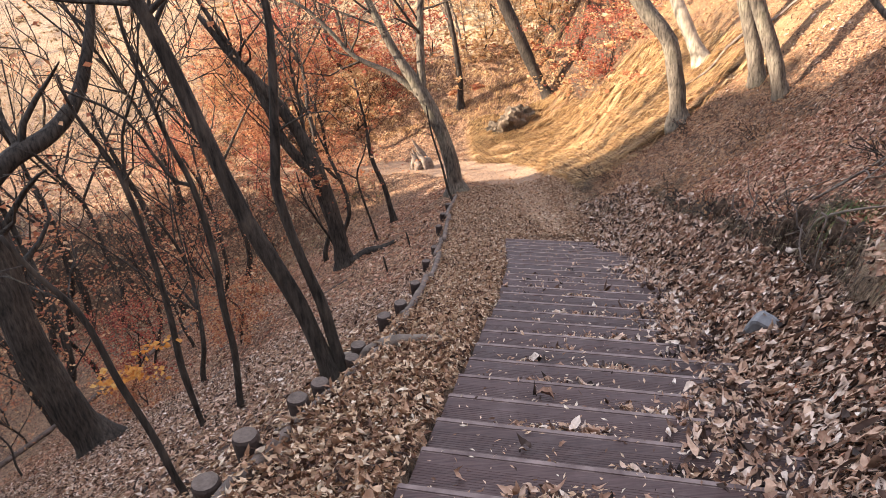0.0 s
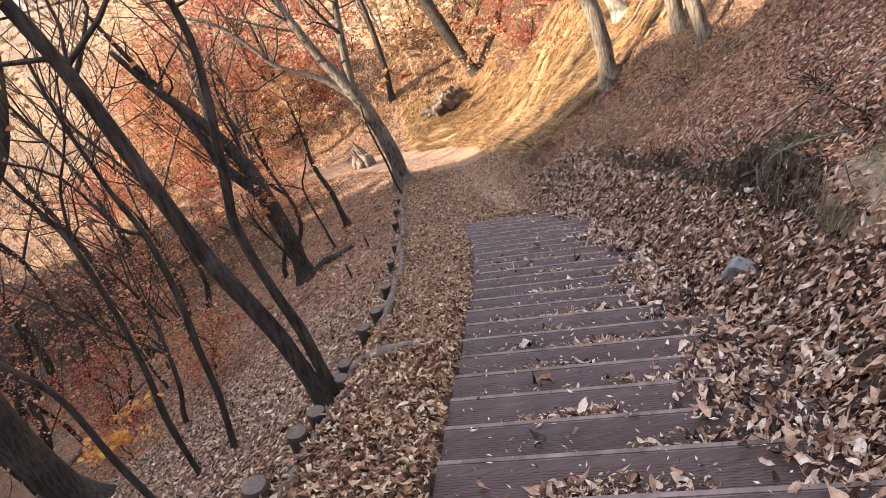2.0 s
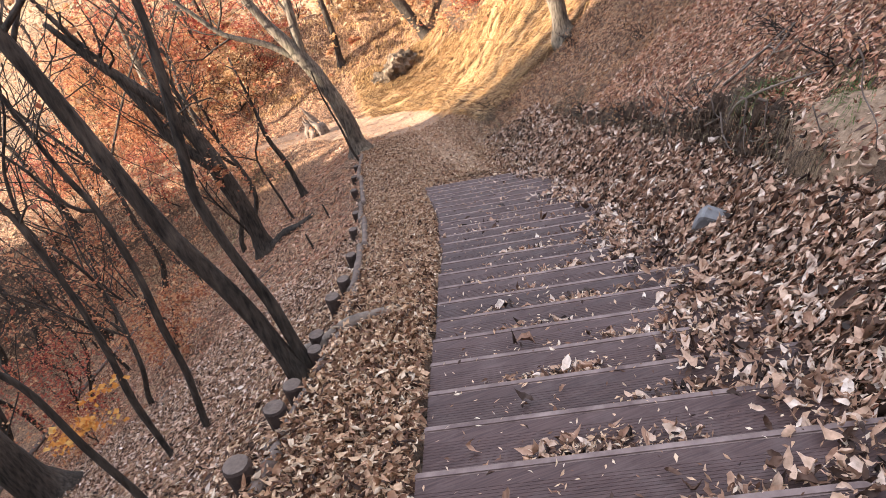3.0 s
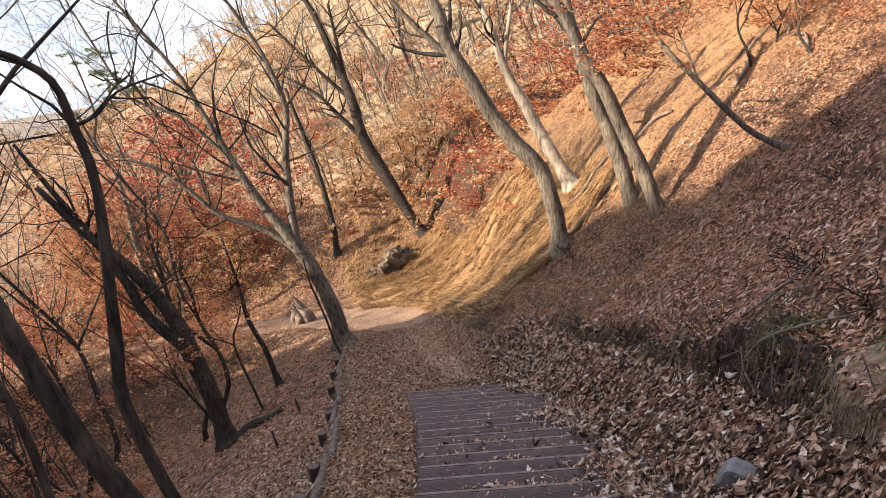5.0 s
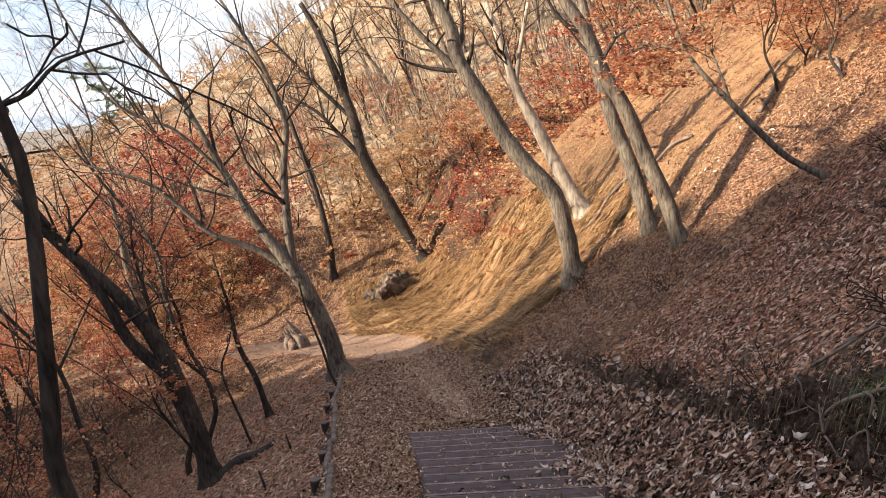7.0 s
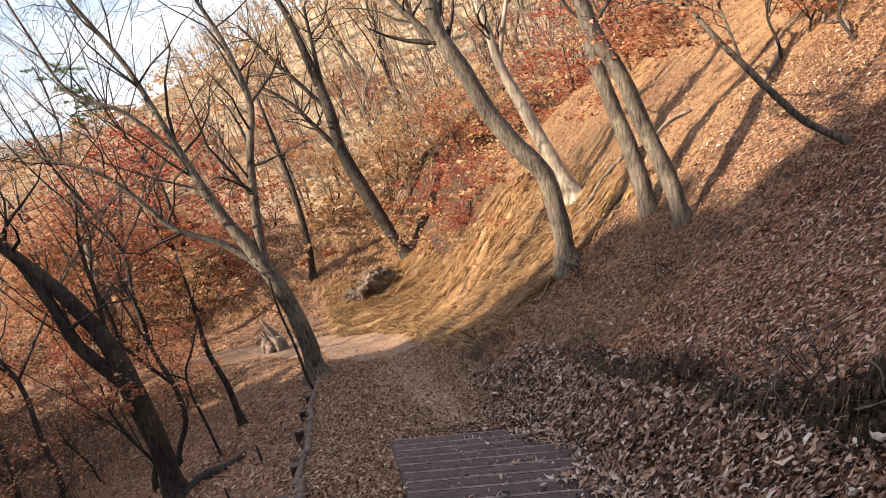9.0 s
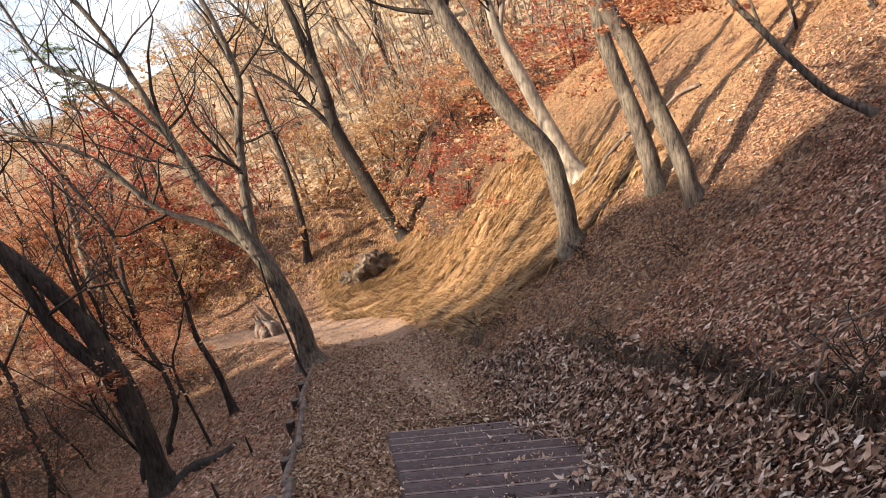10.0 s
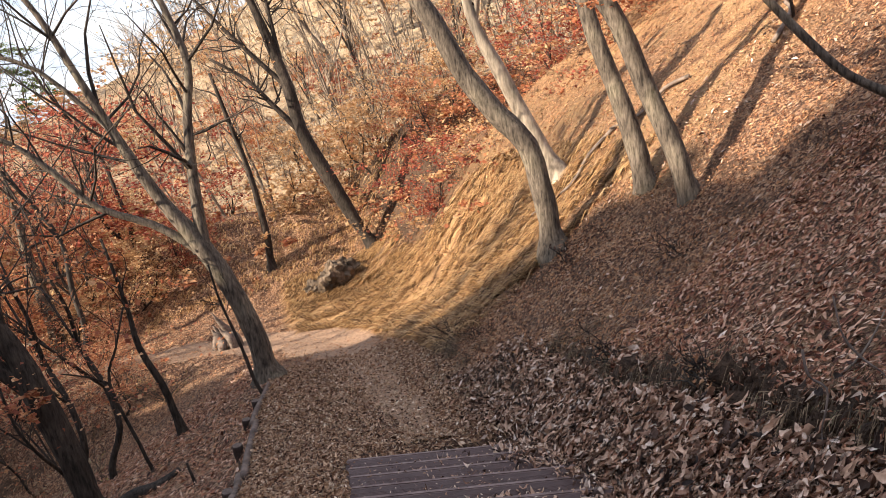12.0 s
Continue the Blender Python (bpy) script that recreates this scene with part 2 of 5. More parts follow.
GRASS = leaf_material("dry_grass", [(0.0, (0.025, 0.016, 0.010)), (0.5, (0.10, 0.062, 0.036)), (0.85, (0.27, 0.18, 0.105)), (0.95, (0.40, 0.29, 0.19)), (1.0, (0.10, 0.12, 0.04))], 0.2)


# ---- terrain ----
def sstep(v, a, b):
    v = np.clip((v - a) / (b - a), 0.0, 1.0)
    return v * v * (3 - 2 * v)


def soft(v, k):
    """A rounded max(v, 0)."""
    return 0.5 * (v + np.sqrt(v * v + k * k))


PATH_Y = (-14, 0, 2.45, 5.6, 9.64, 14.5, 18.4, 20.5, 22.2, 23.6, 26, 60)
PATH_X = (-0.9, 0.15, 0.60, 1.20, 1.66, 1.75, 1.9, 1.4, -0.4, -3.8, -11, -110)
PATH_Z = (5.2, 0.22, -0.69, -1.87, -3.34, -4.66, -6.05, -6.6, -7.0, -7.4, -8.2, -14)


def path_x(y):
    return np.interp(y, PATH_Y, PATH_X)


def path_z(y):
    return np.interp(y, PATH_Y, PATH_Z)


def terrain(x, y):
    """Height of the wooded hillside: a path cut into a slope that falls to the valley, and the spur across the gully."""
    x, y = np.asarray(x, float), np.asarray(y, float)
    bend = (path_x(y + 0.8) - path_x(y - 0.8)) / 1.6
    d = (x - path_x(y)) / np.sqrt(1 + np.minimum(bend, 0) ** 2)
    e = d + 0.65 * sstep(y, 10.0, 13.0)
    near = 1 - 0.7 * sstep(y, 9.0, 12.0)
    apron = 0.36 * sstep(e, 0.85, 1.52) * near
    tall = 0.2 + 0.26 * np.exp(-((y - 4.7) / 0.8) ** 2)
    cut = apron + tall * sstep(e + 0.07 * np.sin(2.3 * y) + 0.04 * np.sin(5.9 * y), 1.54, 1.70) * near
    bank = cut + 0.66 * soft(e - 1.75, 0.35) - 0.04
    bank = bank + 0.23 * soft(np.minimum(y, 27) - 10.8, 1.0) * sstep(x, 3.4, 7.5) * sstep(e, 1.2, 2.6)
    bank = np.minimum(bank, np.interp(y, (0, 21, 26, 31), (30, 30, 6, 1.5)) + 0.1 * np.minimum(bank, 30))
    fall = -0.52 * soft(-d - 1.65, 0.3)
    fall = np.where(fall < -9, -9 + 0.15 * (fall + 9), fall)
    z = path_z(y + 0.3 * np.clip(d + 0.75, 0, 1.6) * (1 - sstep(y, 9.0, 11.0))) + np.where(d > 0, bank, fall)
    s = 0.30 * x + 0.954 * y
    spur = -9.5 + 0.50 * soft(s - 31, 3) + 0.14 * np.clip(x, -30, 60)
    spur = np.minimum(spur, 1.5 + 0.05 * spur + 0.42 * np.clip(x, -30, 10) + 0.18 * np.clip(x - 10, 0, 80))
    z = z + soft(spur - z, 1.2) - 0.15
    # beyond the spur the land drops to the plain; behind to one side an unseen hill is added to shade the stairs
    away = sstep(np.hypot(x, y), 110, 260)
    z = z * (1 - away) - (13 + 0.066 * soft(np.hypot(x, y) - 180, 60)) * away
    # waves along the added hill's crest roughen the edge of its shadow
    ragged = 0.55 * np.sin(2.9 * y) + 0.4 * np.sin(6.7 * y + 1) + 0.6 * np.sin(1.1 * y + 2)
    shade_hill = 22.7 + 0.7 * ragged + 2.2 * (1 - sstep(y, 0.5, 4.0)) - 0.78 * soft(y, 1.5) - 0.5 * soft(y - 15, 1.5) - 0.9 * np.abs(x + 40)
    return z + soft(shade_hill - z, 2.0)


def rough(x, y):
    """Small unevenness of the forest floor, none on the beaten path."""
    d = np.abs(np.asarray(x) - path_x(y))
    a = np.sin(2.1 * x + 1.3 * y) * np.sin(1.7 * y - 0.9 * x + 2) + 0.6 * np.sin(4.7 * x - 3.1 * y + 1) * np.sin(3.9 * x + 4.3 * y)
    b = np.sin(9.3 * x + 5.1 * y) * np.sin(7.7 * y - 6.1 * x)
    # rills that the rain has cut into the sunny bank at the bend
    s = np.asarray(x) - path_x(np.minimum(y, 21.5))
    rill = np.abs(np.sin(2.6 * y + 1.1 * s + 0.9 * np.sin(1.7 * s + y))) ** 0.6
    rill = 0.2 * (rill - 0.75) * sstep(s, 1.0, 1.6) * (1 - sstep(s, 3.6, 5.0)) * sstep(y, 13.5, 15.5) * (1 - sstep(y, 24, 26))
    return (0.05 * a + 0.018 * b) * sstep(d, 0.9, 2.2) + rill


def stair_x(y):
    return np.interp(y, (-4, 0, 2.1, 2.45, 5.6, 7.5, 9.7), (-1.3, -0.65, -0.24, -0.16, 0.47, 0.74, 0.93))


def edge_x(y):
    return np.interp(y, (1.2, 2.4, 3.3, 4.1, 5.1, 5.8, 6.7, 8.3, 9.9, 12.2, 14.3), (-1.1, -0.93, -0.71, -0.55, -0.40, -0.30, -0.21, -0.12, -0.03, 0.13, 0.38))


def height(x, y):
    """The ground as built: the terrain, its unevenness, and the bed dug out under the stairs."""
    u = x - stair_x(y)
    bed = sstep(u, -0.03, 0.06) * (1 - sstep(u, 1.5, 1.75)) * (1 - sstep(y, 9.5, 9.65)) * sstep(y, -2.2, -1.8)
    shelf = sstep(edge_x(y) - x, 0.0, 0.14) * (1 - sstep(edge_x(y) - x, 0.5, 1.4)) * sstep(y, 1.0, 1.6) * (1 - sstep(y, 14.2, 14.8))
    return terrain(x, y) + rough(x, y) - 0.17 * bed - 0.12 * shelf


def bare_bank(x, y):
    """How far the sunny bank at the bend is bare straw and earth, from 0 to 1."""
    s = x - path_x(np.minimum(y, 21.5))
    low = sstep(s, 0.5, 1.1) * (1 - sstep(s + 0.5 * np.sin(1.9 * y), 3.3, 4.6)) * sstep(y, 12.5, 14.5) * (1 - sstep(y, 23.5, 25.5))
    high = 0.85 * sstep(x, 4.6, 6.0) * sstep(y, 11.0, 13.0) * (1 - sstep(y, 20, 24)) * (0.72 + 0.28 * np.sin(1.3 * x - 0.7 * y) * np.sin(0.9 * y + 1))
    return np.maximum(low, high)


def mesh_from(name, verts, faces, material, smooth=True):
    me = bpy.data.meshes.new(name)
    faces = np.asarray(faces, np.int32)
    k = faces.shape[1]
    me.vertices.add(len(verts))
    me.vertices.foreach_set("co", np.asarray(verts, np.float32).ravel())
    me.loops.add(faces.size)
    me.loops.foreach_set("vertex_index", faces.ravel())
    me.polygons.add(len(faces))
    me.polygons.foreach_set("loop_start", np.arange(0, faces.size, k, dtype=np.int32))
    me.polygons.foreach_set("use_smooth", np.full(len(faces), smooth))
    me.update(calc_edges=True)
    me.materials.append(material)
    return me


def piece(name, verts, faces, material, parent=None, label="", smooth=True):
    ob = new(name, mesh_from(name, verts, faces, material, smooth))
    if parent is not None:
        ob.parent = parent
    return tagged(ob, label)


def part(name, bm, material, parent=None, label=""):
    me = bpy.data.meshes.new(name)
    bm.to_mesh(me)
    bm.free()
    me.materials.append(material)
    ob = new(name, me)
    if parent is not None:
        ob.parent = parent
    return tagged(ob, label)


def graded(low, high, fine_low, fine_high, step, growth=1.09):
    """Coordinates that are evenly close in one stretch and widen away from it."""
    mid = list(np.arange(fine_low, fine_high + step / 2, step))
    up, s = [fine_high], step
    while up[-1] < high:
        s *= growth
        up.append(up[-1] + s)
    down, s = [fine_low], step
    while down[-1] > low:
        s *= growth
        down.append(down[-1] - s)
    return np.array(down[:0:-1] + mid + up[1:])


def make_ground():
    xs = graded(-2600, 2600, -6, 8, 0.09, 1.1)
    ys = graded(-400, 3000, -2, 24, 0.1, 1.1)
    gx, gy = np.meshgrid(xs, ys)
    gz = height(gx, gy)
    verts = np.stack([gx, gy, gz], -1).reshape(-1, 3)
    nx, ny = len(xs), len(ys)
    i = (np.arange(ny - 1)[:, None] * nx + np.arange(nx - 1)[None, :]).ravel()
    ob = piece("ground", verts, np.stack([i, i + 1, i + nx + 1, i + nx], 1), LITTER)
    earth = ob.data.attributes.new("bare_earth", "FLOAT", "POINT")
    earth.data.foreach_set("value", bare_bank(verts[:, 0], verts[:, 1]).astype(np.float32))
    # painted brightness grows with distance, less on the left, which catches more sun
    dry = ob.data.attributes.new("sunned_brush", "FLOAT", "POINT")
    dry.data.foreach_set("value", sstep(np.hypot(verts[:, 0], verts[:, 1]) + 3 * np.sin(0.4 * verts[:, 0]), 29, 44).astype(np.float32) * (0.3 + 0.7 * sstep(verts[:, 0], -14, 4)).astype(np.float32))
    return ob


ground = tagged(make_ground(), "wooded hillside floor covered with brown fallen leaves", "ground", kind="structure")


# ---- leaves ----
LEAF = np.array([(0, -0.5, 0), (0.17, -0.18, 0.06), (0.2, 0.12, 0.07), (0, 0.5, 0.03), (-0.2, 0.12, 0.07), (-0.17, -0.18, 0.06), (0, 0, -0.02)])
LEAF_TRI = np.array([(0, 1, 6), (1, 2, 6), (2, 3, 6), (3, 4, 6), (4, 5, 6), (5, 0, 6)])
def curled_leaf():
    """An oval leaf with a notched edge, fine enough to curl."""
    verts, tris = [(0, -0.5, 0)], []
    for y, w in ((-0.3, 0.13), (-0.12, 0.2), (0.08, 0.17), (0.24, 0.18), (0.38, 0.09)):
        verts += [(-w, y, 0.35 * w), (0, y, 0), (w, y, 0.35 * w)]
    verts.append((0, 0.5, 0))
    tris += [(0, 2, 1), (0, 3, 2)]
    for k in range(4):
        a, b = 1 + 3 * k, 4 + 3 * k
        tris += [(a, a + 1, b + 1), (a, b + 1, b), (a + 1, a + 2, b + 2), (a + 1, b + 2, b + 1)]
    tris += [(13, 14, 16), (14, 15, 16)]
    return np.array(verts), np.array(tris)


CURLED, CURLED_TRI = curled_leaf()
FOLDED = np.array([(0, -0.5, 0.02), (0.21, -0.06, 0.1), (0.03, 0.5, 0.04), (-0.18, 0.1, 0.09), (0, 0.02, -0.03)])
FOLDED_TRI = np.array([(0, 1, 4), (1, 2, 4), (2, 3, 4), (3, 0, 4)])
FLAKE = np.array([(0, -0.5, 0.01), (0.2, 0.02, 0.08), (0, 0.5, 0.02), (-0.2, 0.02, 0.08)])
FLAKE_TRI = np.array([(0, 1, 2), (0, 2, 3)])
SPRAY = np.array([(0, -0.5, 0), (0.5, 0.05, 0.08), (0, 0.5, -0.05), (-0.5, 0.1, 0.06)])
SPRAY_TRI = np.array([(0, 1, 2), (0, 2, 3)])


def turned(rng, n, tilt):
    """n rotations: any heading, tilted off the level by about tilt radians."""
    a, b, c = rng.uniform(0, 2 * np.pi, n), rng.normal(0, tilt, n), rng.normal(0, tilt, n)
    ca, sa, cb, sb, cc, sc = np.cos(a), np.sin(a), np.cos(b), np.sin(b), np.cos(c), np.sin(c)
    one, zero = np.ones(n), np.zeros(n)
    rz = np.stack([ca, -sa, zero, sa, ca, zero, zero, zero, one], -1).reshape(n, 3, 3)
    rx = np.stack([one, zero, zero, zero, cb, -sb, zero, sb, cb], -1).reshape(n, 3, 3)
    ry = np.stack([cc, zero, sc, zero, one, zero, -sc, zero, cc], -1).reshape(n, 3, 3)
    return ry @ rx @ rz


def leaves(rng, places, size, tilt=0.45, spread=0.35, shape=LEAF, tris=LEAF_TRI, curl=1.0, slope=None):
    """Verts and faces of one leaf at each place."""
    n = len(places)
    s = size * np.exp(np.clip(rng.normal(0, spread, n), -0.9, 0.6))
    v = np.repeat(shape[None], n, 0) * s[:, None, None]
    v[:, :, 0] *= rng.uniform(0.5, 1.15, n)[:, None]
    v[:, :, 2] *= (curl * rng.normal(0.8, 1.3, n))[:, None]
    if len(shape) > 10:
        across, along = v[:, :, 0] / s[:, None], v[:, :, 1] / s[:, None]
        v[:, :, 2] += s[:, None] * (rng.normal(0.6, 1.3, n)[:, None] * along ** 2 + rng.normal(0, 1.8, n)[:, None] * across * along + rng.normal(2.6, 3.2, n)[:, None] * across ** 2 + rng.normal(0, 0.07, n)[:, None] * np.sin(9 * along + rng.uniform(0, 6, n)[:, None]) + rng.normal(0, 0.05, v.shape[:2]))
    v = np.einsum("nij,nkj->nki", turned(rng, n, tilt), v)
    if slope is not None:
        v[:, :, 2] += v[:, :, 0] * slope[0][:, None] + v[:, :, 1] * slope[1][:, None]
    v += places[:, None, :]
    f = tris[None] + (np.arange(n) * len(shape))[:, None, None]
    return v.reshape(-1, 3), f.reshape(-1, 3)


def litter(name, label, seed, count, box, size, material, keep, lift=0.02, tilt=0.4, base=None, form=None):
    """Fallen leaves strewn over the ground within box where keep(x, y) is above a random number."""
    rng = np.random.default_rng(seed)
    x, y = rng.uniform(box[0], box[1], count), rng.uniform(box[2], box[3], count)
    h = base or height
    grade = np.abs(h(x + 0.04, y) - h(x - 0.04, y)) / 0.08
    hold = rng.uniform(0, 1, count) < keep(x, y) * (1 if base else 1 - 0.9 * sstep(grade, 1.1, 1.9))
    x, y = x[hold], y[hold]
    z = h(x, y)
    e = 0.05
    slope = ((h(x + e, y) - z) / e, (h(x, y + e) - z) / e)
    slope = None if base else (np.clip(slope[0], -0.5, 0.5), np.clip(slope[1], -0.5, 0.5))
    shape, tris = form or ((CURLED, CURLED_TRI) if size > 0.062 else (FLAKE, FLAKE_TRI))
    v, f = leaves(rng, np.stack([x, y, z + lift * rng.uniform(0.3, 1.6, len(x))], -1), size, tilt, slope=slope, shape=shape, tris=tris)
    return tagged(piece(name, v, f, material), label, "fallen leaves", kind="stuff")


def beside(x, y):
    """Distance to the right of the stairs' left edge."""
    return x - stair_x(y)


# ---- stairs ----
RUN, SKEW = 0.325, -0.295  # step to step along y; how far a step's edge falls back in y per metre of x
STAIR_TOP, STAIR_END = -1.43, 9.7
STAIR_WIDTH = 1.62


def stair_z(y):
    return -0.69 - 0.371 * (np.asarray(y) - 2.45)


def box_mesh(bm, corners, drop):
    """A slab with the given four top corners and thickness."""
    top = [bm.verts.new(c) for c in corners]
    low = [bm.verts.new((c[0], c[1], c[2] - drop)) for c in corners]
    bm.faces.new(top)
    bm.faces.new(low[::-1])
    for i in range(4):
        j = (i + 1) % 4
        bm.faces.new((top[j], top[i], low[i], low[j]))


def skewed(x0, y, u, v, z):
    """A point u metres along a step's edge and v metres down the flight from its left rear corner."""
    n = math.hypot(1, SKEW)
    return (x0 + (u - SKEW * v) / n, y + (SKEW * u + v) / n, z)


def make_stairs():
    rng = random.Random(4)
    stairs = tagged(new("stairs"), "brown composite board stairs going down, strewn with leaves", "stairs")
    count = int((STAIR_END - STAIR_TOP) / RUN)
    for k in range(count):
        y = STAIR_TOP + k * RUN
        x, z = float(stair_x(y + RUN)) - 0.09, float(stair_z(y + RUN)) + rng.uniform(-0.004, 0.004)
        last = k >= count - 2
        depth = RUN * 0.97
        u0, u1 = rng.uniform(-0.012, 0.012), STAIR_WIDTH + rng.uniform(-0.01, 0.01)
        grooves = 20
        bm = bmesh.new()
        body = depth - 0.034
        # ribbed top: narrow flat ribs with shallow grooves between
        profile = []
        for g in range(grooves):
            a, b = body * g / grooves - 0.05, body * (g + 1) / grooves - 0.05
            w = (b - a) * 0.28
            profile += [(a, 0.0), (b - w, 0.0), (b - w * 0.8, -0.0012), (b - w * 0.2, -0.0012)]
        profile.append((body - 0.004, 0.0))
        rows = [[bm.verts.new(skewed(x, y, u, v, z + h)) for v, h in profile] for u in (u0, u1)]
        for i in range(len(profile) - 1):
            bm.faces.new((rows[0][i], rows[1][i], rows[1][i + 1], rows[0][i + 1]))
        low = [[bm.verts.new(skewed(x, y, u, v, z - 0.03)) for v in (profile[0][0], profile[-1][0])] for u in (u0, u1)]
        bm.faces.new((low[0][1], low[1][1], low[1][0], low[0][0]))
        for r, l, flip in ((rows[0], low[0], False), (rows[1], low[1], True)):
            ring = [*r, l[1], l[0]]
            bm.faces.new(ring[::-1] if flip else ring)
        bm.faces.new((rows[0][-1], rows[1][-1], low[1][1], low[0][1]))
        bm.faces.new((rows[1][0], rows[0][0], low[0][0], low[1][0]))
        board = part("tread", bm, BOARD, stairs)
        bm = bmesh.new()
        box_mesh(bm, [skewed(x, y, u, v, z + 0.003) for u, v in ((u0 - 0.004, body), (u1 + 0.004, body), (u1 + 0.004, depth), (u0 - 0.004, depth))], 0.036)
        bmesh.ops.bevel(bm, geom=bm.edges[:], offset=0.006, segments=2, affect="EDGES")
        part("nosing", bm, NOSING, stairs)
        bm = bmesh.new()
        box_mesh(bm, [skewed(x, y, u, v, z - 0.034) for u, v in ((u0, depth - 0.03), (u1, depth - 0.03), (u1, depth - 0.01), (u0, depth - 0.01))], 0.10)
        part("riser", bm, BOARD, stairs)
    return stairs


make_stairs()


# ---- tubes: trunks, branches, logs, roots ----
def tube(points, sides=8, closed=True, wobble=0.0, rng=None, fair=True):
    """Verts and quads of a tapered tube along points (x, y, z, radius), smoothed between them."""
    p = np.asarray(points, float)
    if len(p) > 2 and fair:
        fine = np.linspace(0, len(p) - 1, (len(p) - 1) * 3 + 1)
        i = np.clip(fine.astype(int), 0, len(p) - 2)
        w = (fine - i)[:, None]
        before, after = p[np.clip(i - 1, 0, None)], p[np.clip(i + 2, None, len(p) - 1)]
        a, b = p[i], p[i + 1]
        p = 0.5 * (2 * a + (b - before) * w + (2 * before - 5 * a + 4 * b - after) * w ** 2 + (3 * a - before - 3 * b + after) * w ** 3)
        p[:, 3] = np.maximum(p[:, 3], 0.002)
    way = np.gradient(p[:, :3], axis=0)
    way /= np.linalg.norm(way, axis=1)[:, None] + 1e-9
    ref = np.where(np.abs(way[:, 1:2]) > 0.9, [[1.0, 0, 0]], [[0, 1.0, 0]])
    u = np.cross(way, ref)
    u /= np.linalg.norm(u, axis=1)[:, None] + 1e-9
    v = np.cross(way, u)
    ang = np.linspace(0, 2 * np.pi, sides, endpoint=False)
    r = np.repeat(p[:, 3:4], sides, 1)
    if wobble and rng is not None:
        r = r * (1 + wobble * (np.sin(ang * 2 + rng.uniform(0, 6))[None] + rng.normal(0, 0.6, r.shape)))
    ring = p[:, None, :3] + r[..., None] * (np.cos(ang)[None, :, None] * u[:, None] + np.sin(ang)[None, :, None] * v[:, None])
    verts = ring.reshape(-1, 3)
    n = len(p)
    i = np.arange(n - 1)[:, None] * sides
    j = np.arange(sides)[None]
    k = (np.arange(sides)[None] + 1) % sides
    faces = np.stack([i + j, i + k, i + sides + k, i + sides + j], -1).reshape(-1, 4)
    if closed:
        verts = np.vstack([verts, p[:1, :3], p[-1:, :3]])
        a, b = len(verts) - 2, len(verts) - 1
        j, k = j.ravel(), k.ravel()
        caps = [np.stack([np.full(sides, a), k, j, np.full(sides, a)], 1), np.stack([np.full(sides, b), (n - 1) * sides + j, (n - 1) * sides + k, np.full(sides, b)], 1)]
        faces = np.vstack([faces, *[c[:, [0, 1, 2, 2]] for c in caps]])
    return verts, faces


def tris_of(faces):
    """Quads, some with a repeated corner, as triangles."""
    a = faces[:, [0, 1, 2]]
    b = faces[:, [0, 2, 3]]
    b = b[b[:, 1] != b[:, 2]]
    return np.vstack([a, b])


def joined(bits):
    verts, faces, base = [], [], 0
    for v, f in bits:
        verts.append(v)
        faces.append(tris_of(f) + base if f.shape[1] == 4 else f + base)
        base += len(v)
    return np.vstack(verts), np.vstack(faces)


def twigs(rng, limb, count, length, depth=2, rise=0.35, first=0.3, out=None):
    """Side branches along a limb, with their own side twigs. Returns tubes, and puts the tips into out."""
    p = np.asarray(limb, float)
    bits = []
    for _ in range(count):
        s = rng.uniform(first, 1.0) * (len(p) - 1)
        i = min(int(s), len(p) - 2)
        at = p[i] + (p[i + 1] - p[i]) * (s - i)
        along = (p[i + 1] - p[i])[:3]
        along /= np.linalg.norm(along) + 1e-9
        side = rng.normal(0, 1, 3)
        side -= along * (side @ along)
        side /= np.linalg.norm(side) + 1e-9
        way = along * rng.uniform(0.3, 0.9) + side + (0, 0, rise)
        way /= np.linalg.norm(way)
        r = max(min(at[3] * rng.uniform(0.3, 0.5), 0.05), 0.004)
        n, step = 5, length * rng.uniform(0.5, 1.2) / 4
        q = [np.array([*at[:3], r])]
        for k in range(1, n):
            way = way + rng.normal(0, 0.27, 3) + (0, 0, 0.05)
            way /= np.linalg.norm(way)
            q.append(np.array([*(q[-1][:3] + way * step), max(r * (1 - 0.2 * k), 0.0035)]))
        bits.append(tube(q, 4 if depth > 1 else 3, False, fair=False))
        if out is not None:
            out.append(q[-1][:3])
            out.append(q[-3][:3])
        if depth > 1:
            bits += twigs(rng, q, max(2, count // (3 if count < 9 else 2)), length * 0.5, depth - 1, rise, 0.25, out)
    return bits


def rooted(limb, flare=1.7):
    """The limb with a foot that widens and sinks into the ground."""
    x, y, z, r = limb[0]
    g = float(height(x, y))
    x2, y2, z2, r2 = limb[1]
    t = min(0.4, 0.35 / max(z2 - g, 0.3))
    mid = (x + (x2 - x) * t, y + (y2 - y) * t, g + (z2 - g) * t, r + (r2 - r) * t)
    return [(x - (x2 - x) * 0.12, y, g - 0.25, r * flare * 1.15), (x, y, g + 0.02, r * flare), mid, *limb[1:]]


